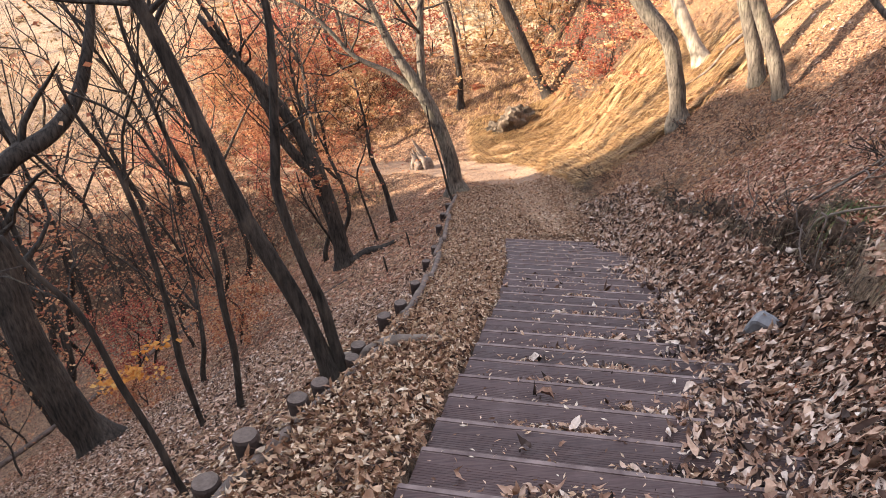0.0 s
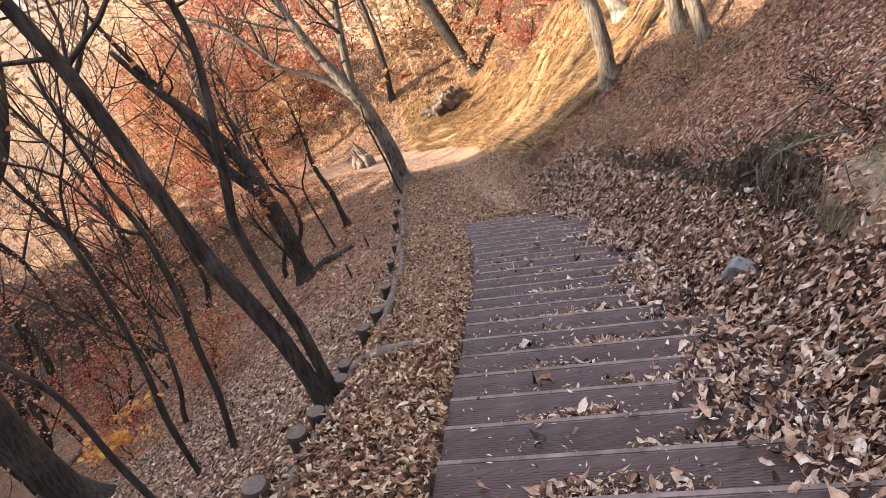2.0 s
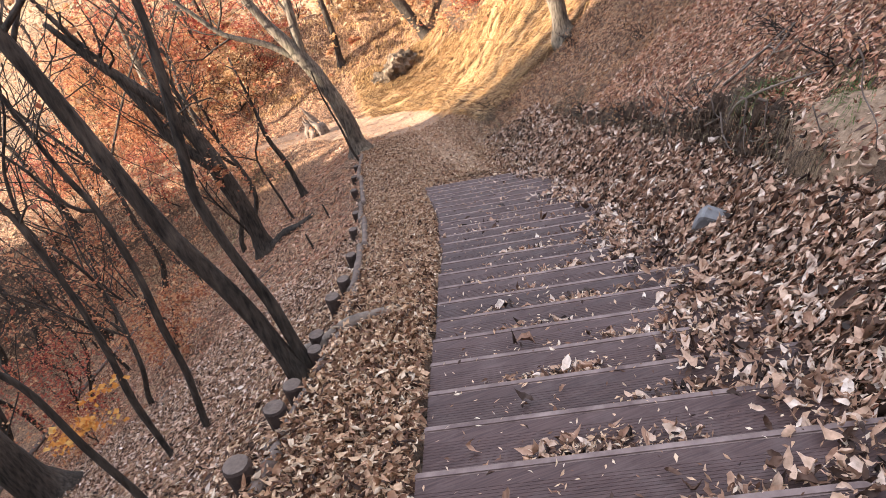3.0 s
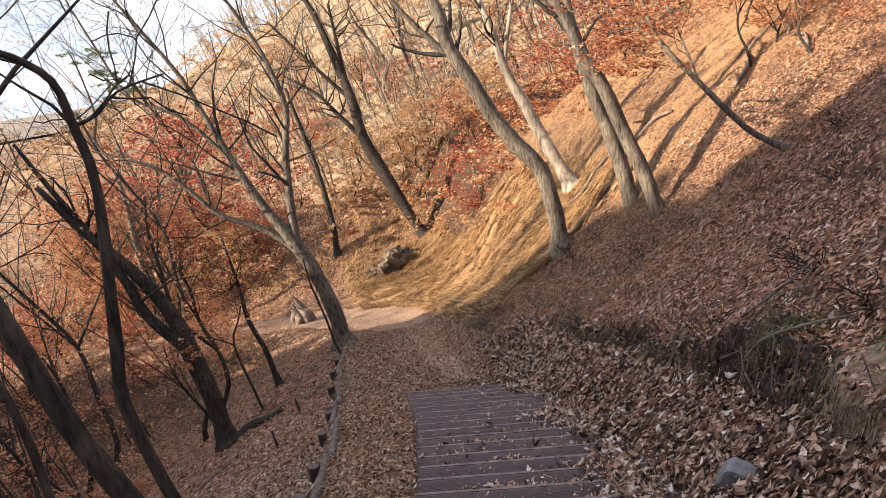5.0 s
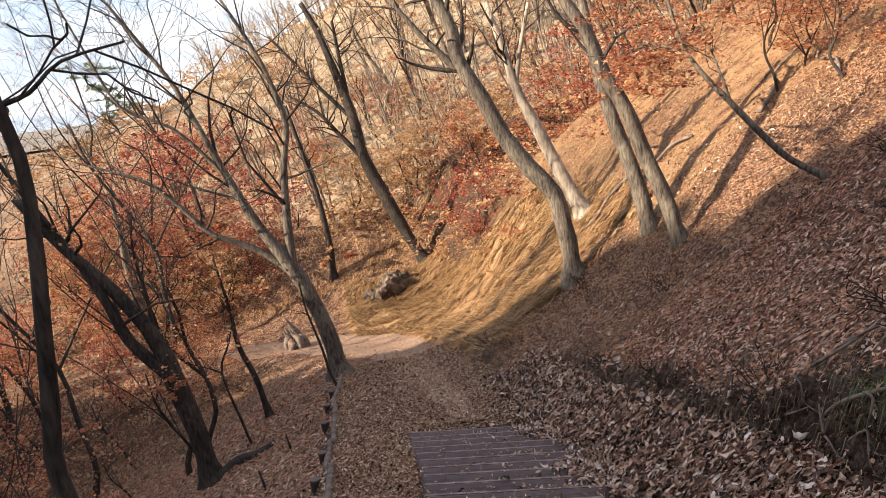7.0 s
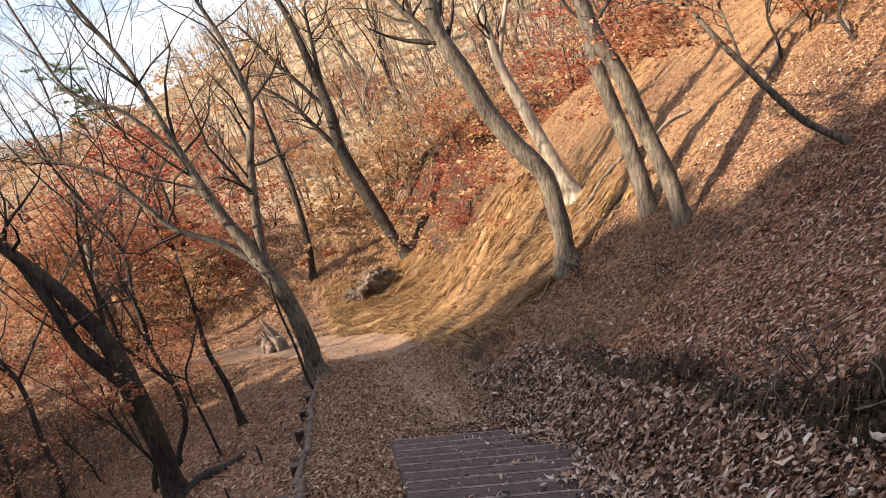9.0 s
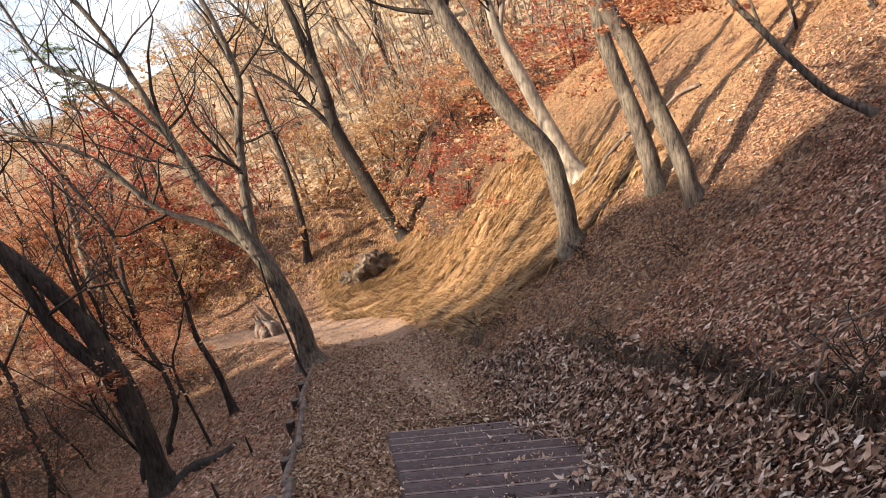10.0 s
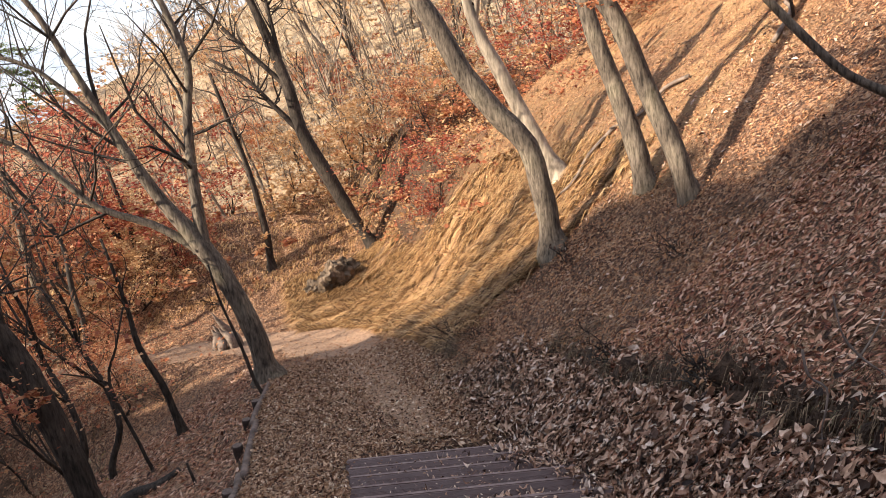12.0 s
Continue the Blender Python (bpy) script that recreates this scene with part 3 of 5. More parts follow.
def tree(label, bark, limbs, seed, twig=(5, 1.2), crown=None, name="tree", crown_leaf=None, group="", leaf=0.07, flare=1.5, category="tree", tips_leaf=0):
    """A tree with a traced trunk and limbs: trunk, branches, twigs and, where it has one, a crown of leaves."""
    rng = np.random.default_rng(seed)
    x, y = limbs[0][0][:2]
    thing = tagged(new(name), label, category, group)
    thing.location = (x, y, float(height(x, y)))
    off = np.array([x, y, float(height(x, y))])

    def made(bit_name, bits, skin=bark):
        v, f = joined(bits)
        return piece(bit_name, v - off, f, skin, thing)

    stem = list(limbs[0])
    if len(limbs) > 1 and np.linalg.norm(np.subtract(stem[-1][:3], limbs[1][0][:3])) < 0.05:
        stem = stem[:-1] + [(*stem[-1][:3], (stem[-1][3] + limbs[1][0][3]) / 2), (*limbs[1][1][:3], limbs[1][1][3] * 0.9)]
    made("trunk", [tube(rooted(stem, flare), 14, True, 0.06, rng)])
    way = np.subtract(limbs[0][-1][:3], limbs[0][-2][:3])
    way = way / (np.linalg.norm(way) + 1e-9)
    for limb in limbs[1:]:
        # each branch grows out of the wood below its fork
        r = limb[0][3]
        root = (*(np.array(limb[0][:3]) - way * r * 2.5), r * 0.8)
        made("branch", [tube([root, *limb], 9, True, 0.03, rng)])
    tips, bits = [], []
    if twig[0]:
        for k, limb in enumerate(limbs):
            if k == 0 and len(limbs) > 2:
                continue
            bits += twigs(rng, limb, twig[0], twig[1], 2, first=0.6 if k == 0 else 0.2, out=tips)
        # twigs browner than the limbs, darkened to stand as outlines against the sky
        tagged(made("twig_growth", bits, BARK_DARK), kind="stuff")
    clouds = []
    for cx, cy, cz, rx, rz, n in crown or ():
        clouds.append(cloud(rng, (cx, cy, cz), rx, rz, n, leaf))
    if tips_leaf and tips:
        at = np.repeat(np.array(tips), tips_leaf, 0)
        at = at + rng.normal(0, 0.16, at.shape)
        clouds.append(leaves(rng, at, leaf, 0.6, shape=SPRAY, tris=SPRAY_TRI))
    if clouds:
        v, f = joined(clouds)
        tagged(piece("crown", v - off, f, crown_leaf or ORANGE_LEAF, thing, smooth=False), kind="stuff")
    return thing


def cloud(rng, centre, rx, rz, n, size):
    """Leaves in uneven, nearly level layers round a centre."""
    sprays = max(3, n // 45)
    c = rng.normal(0, 0.5, (sprays, 3)) * (rx, rx, rz)
    each = rng.integers(0, sprays, n)
    a = rng.uniform(0, 2 * np.pi, sprays)
    span = rng.uniform(0.12, 0.3, sprays) * rx
    along = rng.normal(0, 1, n) * span[each]
    across = rng.normal(0, 0.5, n) * span[each]
    p = c[each]
    p = p + np.stack([np.cos(a[each]) * along - np.sin(a[each]) * across, np.sin(a[each]) * along + np.cos(a[each]) * across, rng.normal(0, 0.05, n) * rx - 0.1 * np.abs(along)], -1)
    return leaves(rng, p + np.asarray(centre), size, 0.4, shape=SPRAY, tris=SPRAY_TRI)


# ---- the trees beside the path ----
tree('grey smooth-barked tree forking above the path edge', BARK_GREY, [
      [(0.4, 14.82, -4.93, 0.204), (0.32, 14.82, -4.05, 0.163), (0.1, 14.83, -3.21, 0.148), (-0.18, 14.84, -2.52, 0.163)],
      [(-0.18, 14.84, -2.52, 0.122), (-0.61, 14.86, -1.73, 0.092), (-0.98, 14.88, -0.84, 0.071), (-1.28, 14.89, -0, 0.051), (-1.59, 14.9, 0.85, 0.041), (-2.07, 14.92, 1.71, 0.031), (-2.41, 14.93, 2.3, 0.02)],
      [(-0.15, 14.84, -2.61, 0.102), (-0.12, 14.84, -1.7, 0.082), (-0.03, 14.84, -0.72, 0.066), (0.12, 14.83, 0.01, 0.056), (-0.01, 14.84, 0.66, 0.046), (-0.2, 14.84, 1.25, 0.036), (-0.61, 14.86, 2.12, 0.025)],
      [(-0.33, 14.85, -2.47, 0.066), (-0.78, 14.87, -2.09, 0.056), (-1.42, 14.89, -1.74, 0.046), (-1.85, 14.91, -1.2, 0.041), (-2.28, 14.93, -0.73, 0.031), (-2.88, 14.95, -0.42, 0.02), (-3.38, 14.97, -0.21, 0.015)],
      [(-1.07, 14.88, -0.68, 0.036), (-1.73, 14.91, 0.15, 0.031), (-2.47, 14.93, 0.58, 0.025), (-2.82, 14.95, 1.45, 0.02), (-3.13, 14.96, 2.37, 0.015)]], 100, (17, 2.0))
tree('slender dark leaning tree at the log edging', BARK_DARK, [
      [(-0.79, 4.09, -1.43, 0.063), (-0.96, 4.06, -0.82, 0.052), (-1.14, 4.03, -0.29, 0.049), (-1.25, 4.01, 0.18, 0.044), (-1.36, 3.99, 0.69, 0.041), (-1.45, 3.97, 1.04, 0.038), (-1.57, 3.95, 1.41, 0.032), (-1.62, 3.94, 1.77, 0.022)]], 101, (9, 1.1))
tree('thin dark crooked tree beside the leaning one', BARK_DARK, [
      [(-0.73, 4.1, -1.35, 0.041), (-0.8, 4.09, -0.93, 0.035), (-0.87, 4.07, -0.59, 0.028), (-0.94, 4.06, -0.14, 0.028), (-0.91, 4.07, 0.12, 0.027), (-0.82, 4.08, 0.79, 0.02), (-0.84, 4.07, 1.07, 0.018), (-0.87, 4.07, 1.25, 0.015), (-0.98, 4.04, 1.36, 0.014), (-1.07, 4.02, 1.4, 0.009)],
      [(-0.84, 4.07, 1.07, 0.009), (-0.75, 4.09, 1.1, 0.007), (-0.65, 4.11, 1.18, 0.005), (-0.47, 4.16, 1.22, 0.004)]], 102, (4, 0.55))
tree('dark forked tree below the path edge', BARK_DARK, [
      [(-1.87, 12.54, -5.25, 0.154), (-1.96, 12.53, -4.2, 0.139), (-2.12, 12.5, -3.27, 0.147), (-2.24, 12.48, -2.64, 0.108), (-2.54, 12.44, -1.98, 0.093), (-2.82, 12.39, -1.52, 0.085), (-3.2, 12.33, -0.94, 0.061), (-3.55, 12.28, -0.31, 0.039)],
      [(-2.19, 12.49, -3.21, 0.1), (-2.58, 12.43, -2.59, 0.085), (-2.75, 12.4, -1.97, 0.069), (-3.01, 12.36, -1.23, 0.054), (-3.37, 12.31, -0.42, 0.039), (-3.67, 12.26, 0.33, 0.023)],
      [(-2.24, 12.48, -2.64, 0.035), (-2.23, 12.48, -2.01, 0.027), (-2.28, 12.48, -1.3, 0.019), (-2.19, 12.49, -0.73, 0.012)]], 103, (8, 1.3), tips_leaf=3, leaf=0.055, crown_leaf=ORANGE_LEAF, crown=[(-2.1, 12.3, -3.2, 0.42, 0.1, 160), (-2.35, 12.3, -3.35, 0.35, 0.08, 100)])
tree('grey bent tree on the bank above the path', BARK_GREY, [
      [(4.44, 12.85, -3.08, 0.169), (4.36, 12.88, -2.24, 0.153), (4.2, 12.94, -1.49, 0.153), (3.86, 13.08, -1.03, 0.153), (3.51, 13.21, -0.48, 0.144), (3.22, 13.33, 0.19, 0.132), (2.93, 13.45, 0.77, 0.12), (2.86, 13.47, 1.26, 0.113), (2.65, 13.56, 1.8, 0.096), (2.25, 13.72, 2.78, 0.072)],
      [(2.81, 13.49, 0.73, 0.056), (2.41, 13.65, 1.22, 0.044), (2, 13.82, 1.8, 0.032)]], 104, (7, 1.3))
tree('pale sunlit tree on the bank', BARK_PALE, [
      [(5.58, 15, -2.59, 0.151), (5.21, 15.16, -1.64, 0.136), (4.86, 15.3, -0.77, 0.121), (4.51, 15.45, 0.09, 0.091), (4.36, 15.51, 0.74, 0.07), (4.09, 15.63, 1.71, 0.05)],
      [(4.51, 15.45, 0.09, 0.05), (4.61, 15.41, 0.71, 0.041), (4.82, 15.32, 1.62, 0.031)]], 105, (5, 1.3))
tree('grey leaning tree high on the bank', BARK_GREY, [
      [(5.42, 11.14, -2.18, 0.125), (5.28, 11.22, -1.48, 0.125), (5.02, 11.37, -0.74, 0.115), (4.8, 11.49, -0.07, 0.112), (4.54, 11.64, 0.48, 0.108), (4.39, 11.73, 0.97, 0.098), (4.1, 11.89, 1.55, 0.084), (3.83, 12.05, 2.19, 0.056)]], 106, (3, 1.2), flare=1.2)
tree('grey leaning tree beside its twin on the bank', BARK_GREY, [
      [(5.51, 12.23, -2.18, 0.137), (5.42, 12.28, -1.61, 0.13), (5.21, 12.39, -0.81, 0.114), (5, 12.5, -0.12, 0.107), (4.85, 12.57, 0.6, 0.084), (4.75, 12.62, 1.29, 0.068), (4.67, 12.67, 1.95, 0.053)]], 107, (3, 1.2), flare=1.2)
tree('thin leaning dark tree on the upper bank', BARK_GREY, [
      [(6.21, 9.14, -1.1, 0.044), (5.81, 9.46, -0.59, 0.044), (5.38, 9.81, 0.02, 0.038), (4.99, 10.13, 0.63, 0.03), (4.84, 10.25, 1.16, 0.024), (4.77, 10.31, 1.57, 0.017)],
      [(5.38, 9.81, 0.02, 0.019), (5.25, 9.92, 0.5, 0.014), (5.08, 10.06, 1.06, 0.008)],
      [(4.99, 10.13, 0.63, 0.014), (4.65, 10.41, 0.81, 0.011), (4.42, 10.59, 0.69, 0.008)]], 108, (5, 1.0), crown=[(4.7, 10.1, 1.0, 0.8, 0.3, 700), (5.2, 9.4, 1.6, 0.9, 0.3, 700), (4.4, 10.3, 0.75, 0.5, 0.15, 400), (4.3, 10.4, 0.25, 0.45, 0.12, 300), (4.6, 11.0, 0.5, 0.6, 0.15, 450), (5.1, 10.4, 0.35, 0.55, 0.12, 350), (6.0, 9.6, 1.4, 0.8, 0.3, 500)], crown_leaf=ORANGE_LEAF, leaf=0.048)
tree("dark tree leaning beyond the path's bend", BARK_DARK, [
      [(4.02, 24.92, -5.93, 0.163), (3.58, 24.99, -4.89, 0.181), (3.08, 25.08, -3.68, 0.209), (2.51, 25.18, -2.21, 0.181), (2.35, 25.2, -1.02, 0.163), (2.02, 25.26, 0.33, 0.127), (1.62, 25.33, 1.73, 0.091), (1.24, 25.4, 2.6, 0.073)],
      [(2.46, 25.19, -2.21, 0.091), (1.78, 25.3, -1.31, 0.073), (1.26, 25.39, -0.63, 0.054), (0.4, 25.54, -0, 0.036)],
      [(2.3, 25.21, -0.75, 0.073), (2.17, 25.24, 0.83, 0.054), (2.09, 25.25, 2.01, 0.045)],
      [(2.35, 25.2, -1.02, 0.073), (1.16, 25.41, 0.43, 0.054), (0.17, 25.58, 1.72, 0.036)]], 109, (14, 2.0), tips_leaf=1, crown_leaf=GOLD_LEAF, leaf=0.07)
tree('thick dark-barked leaning tree on the slope below', BARK_DARK, [
      [(-4.59, 7.53, -4.91, 0.235), (-4.77, 7.43, -4.08, 0.215), (-4.87, 7.36, -3.24, 0.194), (-4.89, 7.35, -2.58, 0.181), (-4.83, 7.39, -1.91, 0.154), (-4.81, 7.4, -1.24, 0.134)],
      [(-4.81, 7.4, -1.24, 0.101), (-4.47, 7.6, -0.91, 0.107), (-4.1, 7.83, -0.75, 0.094), (-3.77, 8.03, -0.38, 0.074), (-3.54, 8.17, 0.2, 0.054), (-3.39, 8.26, 0.74, 0.034)]], 110, (4, 1.2))
tree('thin dark sapling below the stakes', BARK_DARK, [
      [(-1.3, 2.62, -0.98, 0.016), (-1.35, 2.6, -0.64, 0.016), (-1.4, 2.57, -0.33, 0.014), (-1.43, 2.56, -0.09, 0.013), (-1.46, 2.54, 0.07, 0.012), (-1.54, 2.5, 0.26, 0.01), (-1.59, 2.47, 0.43, 0.008)]], 111, (3, 0.5), flare=1.1)
tree('thin dark sapling on the slope', BARK_DARK, [
      [(-1.67, 4.65, -2.1, 0.024), (-1.62, 4.66, -1.6, 0.024), (-1.62, 4.66, -1.21, 0.024), (-1.6, 4.67, -0.75, 0.023), (-1.63, 4.66, -0.27, 0.019), (-1.7, 4.63, 0.06, 0.015), (-1.78, 4.61, 0.58, 0.011), (-1.8, 4.6, 0.95, 0.009)],
      [(-1.63, 4.66, -0.27, 0.015), (-1.75, 4.62, -0.17, 0.011), (-1.91, 4.56, 0.25, 0.009), (-2.19, 4.46, 0.48, 0.008)]], 112, (6, 0.9), flare=1.1, tips_leaf=1, leaf=0.035)
tree('crooked dark sapling on the slope', BARK_DARK, [
      [(-1.98, 4.6, -2.24, 0.019), (-2.01, 4.59, -1.66, 0.025), (-1.99, 4.59, -1.27, 0.021), (-1.99, 4.59, -0.76, 0.019), (-2.03, 4.58, -0.24, 0.019), (-2.07, 4.56, -0.02, 0.015), (-2.18, 4.51, 0.32, 0.011), (-2.21, 4.5, 0.57, 0.008)],
      [(-2.03, 4.58, -0.24, 0.013), (-1.97, 4.6, 0.13, 0.01), (-1.83, 4.67, 0.43, 0.008), (-1.73, 4.71, 0.79, 0.006)]], 113, (6, 0.9), flare=1.1, crown=[(-1.85, 3.95, -1.15, 0.34, 0.08, 190)], leaf=0.032, crown_leaf=SUNFLECK_LEAF)
tree('thin dark sapling under the path edge', BARK_DARK, [
      [(-1.03, 15.04, -5.55, 0.067), (-1.16, 15.03, -4.6, 0.057), (-1.36, 15.02, -3.91, 0.047), (-1.39, 15.02, -3.22, 0.031), (-1.51, 15.01, -2.2, 0.021)]], 114, (6, 0.9), tips_leaf=2, leaf=0.07)
tree('dark slender tree down the slope', BARK_DARK, [
      [(-7.76, 19.05, -9.93, 0.125), (-7.88, 19, -8.25, 0.109), (-8.02, 18.94, -6.43, 0.094), (-8.32, 18.82, -5.02, 0.07), (-8.63, 18.69, -3.41, 0.047)]], 115, (6, 1.3), tips_leaf=2, leaf=0.06)
tree('dark slender tree in the valley wood', BARK_DARK, [
      [(-11.26, 20.13, -10.81, 0.123), (-11.14, 20.2, -9.4, 0.105), (-11.25, 20.14, -7.6, 0.088), (-11.43, 20.03, -5.73, 0.07)]], 116, (6, 1.3), tips_leaf=2, leaf=0.06)
tree('thin crooked stem beside the forked tree', BARK_DARK, [
      [(0.28, 13.64, -4.52, 0.027), (0.19, 13.64, -4.18, 0.027), (0.12, 13.64, -3.73, 0.023), (0.01, 13.64, -3.23, 0.019), (-0.05, 13.64, -2.92, 0.016), (-0.09, 13.64, -2.49, 0.012)]], 117, (4, 0.5), flare=1.1)
tree('thin bent sapling below the path', BARK_DARK, [
      [(-1.29, 13.37, -5.1, 0.023), (-1.37, 13.35, -4.6, 0.023), (-1.53, 13.33, -3.7, 0.019), (-1.36, 13.35, -3.26, 0.015), (-1.17, 13.38, -2.76, 0.011)],
      [(-1.53, 13.33, -3.7, 0.015), (-1.77, 13.29, -3.53, 0.011), (-2.02, 13.25, -3.41, 0.008)]], 118, (5, 0.7), flare=1.1, tips_leaf=2, leaf=0.05)
tree('dark slender tree down beside the gully', BARK_GREY, [
      [(-5.1, 25.92, -7.59, 0.229), (-5.13, 25.92, -6.32, 0.194), (-5.23, 25.89, -5.42, 0.158), (-5.28, 25.88, -4.45, 0.123), (-5.27, 25.88, -3.62, 0.088), (-5.31, 25.87, -2.47, 0.062)],
      [(-5.23, 25.89, -5.42, 0.079), (-4.53, 26.06, -5.34, 0.053), (-3.81, 26.23, -4.83, 0.035)]], 119, (7, 1.3), tips_leaf=2, crown_leaf=RED_LEAF, leaf=0.07)
tree("thin dark tree beyond the path's bend", BARK_DARK, [
      [(1.07, 26.07, -6.24, 0.122), (1.08, 26.07, -5.03, 0.113), (0.91, 26.08, -3.24, 0.084), (0.6, 26.09, -1.69, 0.066), (0.35, 26.1, -0.38, 0.047)]], 120, (6, 1.3), tips_leaf=1, crown_leaf=GOLD_LEAF, leaf=0.07)


# ---- the log edging: short stakes with logs laid behind them ----
def stake(x, y, top, radius, lean, seed):
    rng = np.random.default_rng(seed)
    z = float(height(x, y))
    thing = tagged(new("stake"), "short round dark wooden stake in the leaves", "stake", "stakes along the path")
    thing.location = (x, y, z)
    n, rows = 14, [(-0.3, 1.0), (top - 0.012, 1.0), (top, 0.9)]
    bm = bmesh.new()
    rings = [[bm.verts.new((radius * s * math.cos(a) + lean * h, radius * s * math.sin(a), h)) for a in np.linspace(0, 2 * math.pi, n, endpoint=False)] for h, s in rows]
    for lower, upper in zip(rings, rings[1:]):
        for i in range(n):
            bm.faces.new((lower[i], lower[(i + 1) % n], upper[(i + 1) % n], upper[i]))
    bm.faces.new(rings[0][::-1])
    part("shaft", bm, POST_WOOD, thing)
    bm = bmesh.new()
    centre = bm.verts.new((lean * top, 0, top + 0.004))
    ring = [bm.verts.new((radius * 0.9 * math.cos(a) + lean * top, radius * 0.9 * math.sin(a), top + 0.001 * rng.uniform(0, 2))) for a in np.linspace(0, 2 * math.pi, n, endpoint=False)]
    for i in range(n):
        bm.faces.new((centre, ring[i], ring[(i + 1) % n]))
    part("cut_end", bm, POST_TOP, thing, "pale sawn end")
    return thing


for k, (y, gap, top, r) in enumerate(((2.36, 0.10, 0.13, 0.062), (2.55, 0.0, 0.12, 0.06), (3.26, 0.1, 0.15, 0.06), (3.46, 0.05, 0.12, 0.055), (4.05, 0.06, 0.12, 0.05), (4.32, 0.09, 0.14, 0.055), (5.1, 0.08, 0.15, 0.06),
                                      (5.8, 0.09, 0.14, 0.06), (6.7, 0.07, 0.09, 0.055), (8.3, 0.07, 0.09, 0.055), (9.9, 0.06, 0.08, 0.055), (11.1, 0.06, 0.08, 0.055), (12.3, 0.06, 0.08, 0.055), (13.3, 0.06, 0.08, 0.055))):
    stake(float(edge_x(y)) - gap - 0.03, y, top + (0.04 if y < 6 else 0.06), r, -0.05, 50 + k)


def lying(name, label, category, points, seed, material=LOG_WOOD, sides=10, group=""):
    """A log, branch or root that lies on the ground: points (x, y, height over the ground, radius)."""
    rng = np.random.default_rng(seed)
    x, y = points[0][:2]
    off = np.array([x, y, float(height(x, y))])
    v, f = tube([(a, b, float(height(a, b)) + h, r) for a, b, h, r in points], sides, True, 0.06, rng)
    ob = piece(name, v - off, tris_of(f), material)
    ob.location = off
    return tagged(ob, label, category, group)


EDGING = ((1.2, 2.35), (2.3, 2.75), (2.75, 3.9), (3.9, 5.3), (5.2, 6.9), (6.8, 8.6), (8.5, 10.1), (10.0, 12.0), (11.9, 14.2))
for k, (a, b) in enumerate(EDGING):
    ys = np.linspace(a, b, 5)
    lying("edging_log", "weathered grey log laid along the path's edge", "log", [(float(edge_x(y)) + 0.05 * (k % 2), float(y), 0.032 + 0.015 * (y > 6), (0.03 if y < 6 else 0.036) + 0.005 * math.sin(5 * y + k)) for y in ys], 80 + k, group="logs along the path")
lying("surface_root", "pale bare root crossing the leaves from a tree", "root", [(-0.80, 4.42, 0.06, 0.055), (-0.62, 4.30, 0.07, 0.05), (-0.42, 4.22, 0.065, 0.045), (-0.20, 4.26, 0.055, 0.032), (0.0, 4.3, 0.02, 0.02)], 90, ROOT_WOOD)
lying("fallen_branch", "thin bare fallen branch lying on the slope", "branch", [(-8.7, 10.9, 0.12, 0.05), (-7.9, 12.8, 0.12, 0.05), (-7.2, 15.5, 0.12, 0.04), (-6.6, 18.4, 0.12, 0.03)], 91)
lying("fallen_log", "dark fallen log lying behind a tree", "log", [(-1.75, 12.4, 0.05, 0.085), (-1.45, 12.55, 0.06, 0.075), (-1.15, 12.5, 0.03, 0.06), (-0.85, 12.6, 0.02, 0.03)], 92, BARK_DARK)
for k, (x, y, a, n) in enumerate(((7.6, 12.4, 0.4, 1.6), (8.4, 11.6, 1.0, 1.3), (7.0, 13.4, 2.4, 1.2), (9.2, 12.8, 0.1, 1.8), (6.2, 14.2, 2.9, 1.4), (8.8, 10.2, 0.7, 1.1))):
    lying("fallen_branch", "pale dead branch lying on the upper bank", "branch", [(x, y, 0.04, 0.035), (x + math.cos(a) * n * 0.3, y + math.sin(a) * n * 0.3, 0.08, 0.03), (x + math.cos(a + 0.3) * n * 0.6, y + math.sin(a + 0.3) * n * 0.6, 0.06, 0.024), (x + math.cos(a) * n, y + math.sin(a) * n, 0.12, 0.012)], 340 + k, ROOT_WOOD, 7, "branches on the upper bank")
for k in range(9):
    rng = random.Random(300 + k)
    x, y, a = rng.uniform(-6, -1.5), rng.uniform(5, 16), rng.uniform(0, 6.3)
    n = rng.uniform(0.5, 1.6)
    lying("fallen_stick", "thin dry stick lying among the leaves", "branch", [(x + math.cos(a) * n * t, y + math.sin(a) * n * t, 0.04, 0.014 * (1.2 - t)) for t in (0, 0.35, 0.7, 1.0)], 310 + k, LOG_WOOD, 5, "sticks in the leaves")
for k, (x, y) in enumerate(((-0.55, 11.4), (-0.9, 10.4))):
    lying("small_stub", "thin broken stub standing in the leaves", "stub", [(x, y, -0.05, 0.018), (x - 0.03, y, 0.16, 0.016), (x - 0.05, y, 0.3, 0.011)], 330 + k, BARK_DARK, 7)


# ---- crumbling earth of the cut bank ----
CLOD = np.array([(1, 0, 0), (0, 1, 0), (-1, 0, 0), (0, -1, 0), (0, 0, 1), (0, 0, -1)], float)
CLOD_TRI = np.array([(0, 1, 4), (1, 2, 4), (2, 3, 4), (3, 0, 4), (1, 0, 5), (2, 1, 5), (3, 2, 5), (0, 3, 5)])


def lip_x(y):
    """Where the cut begins to rise."""
    return path_x(y) + 1.54 - 0.07 * np.sin(2.3 * y) - 0.04 * np.sin(5.9 * y)


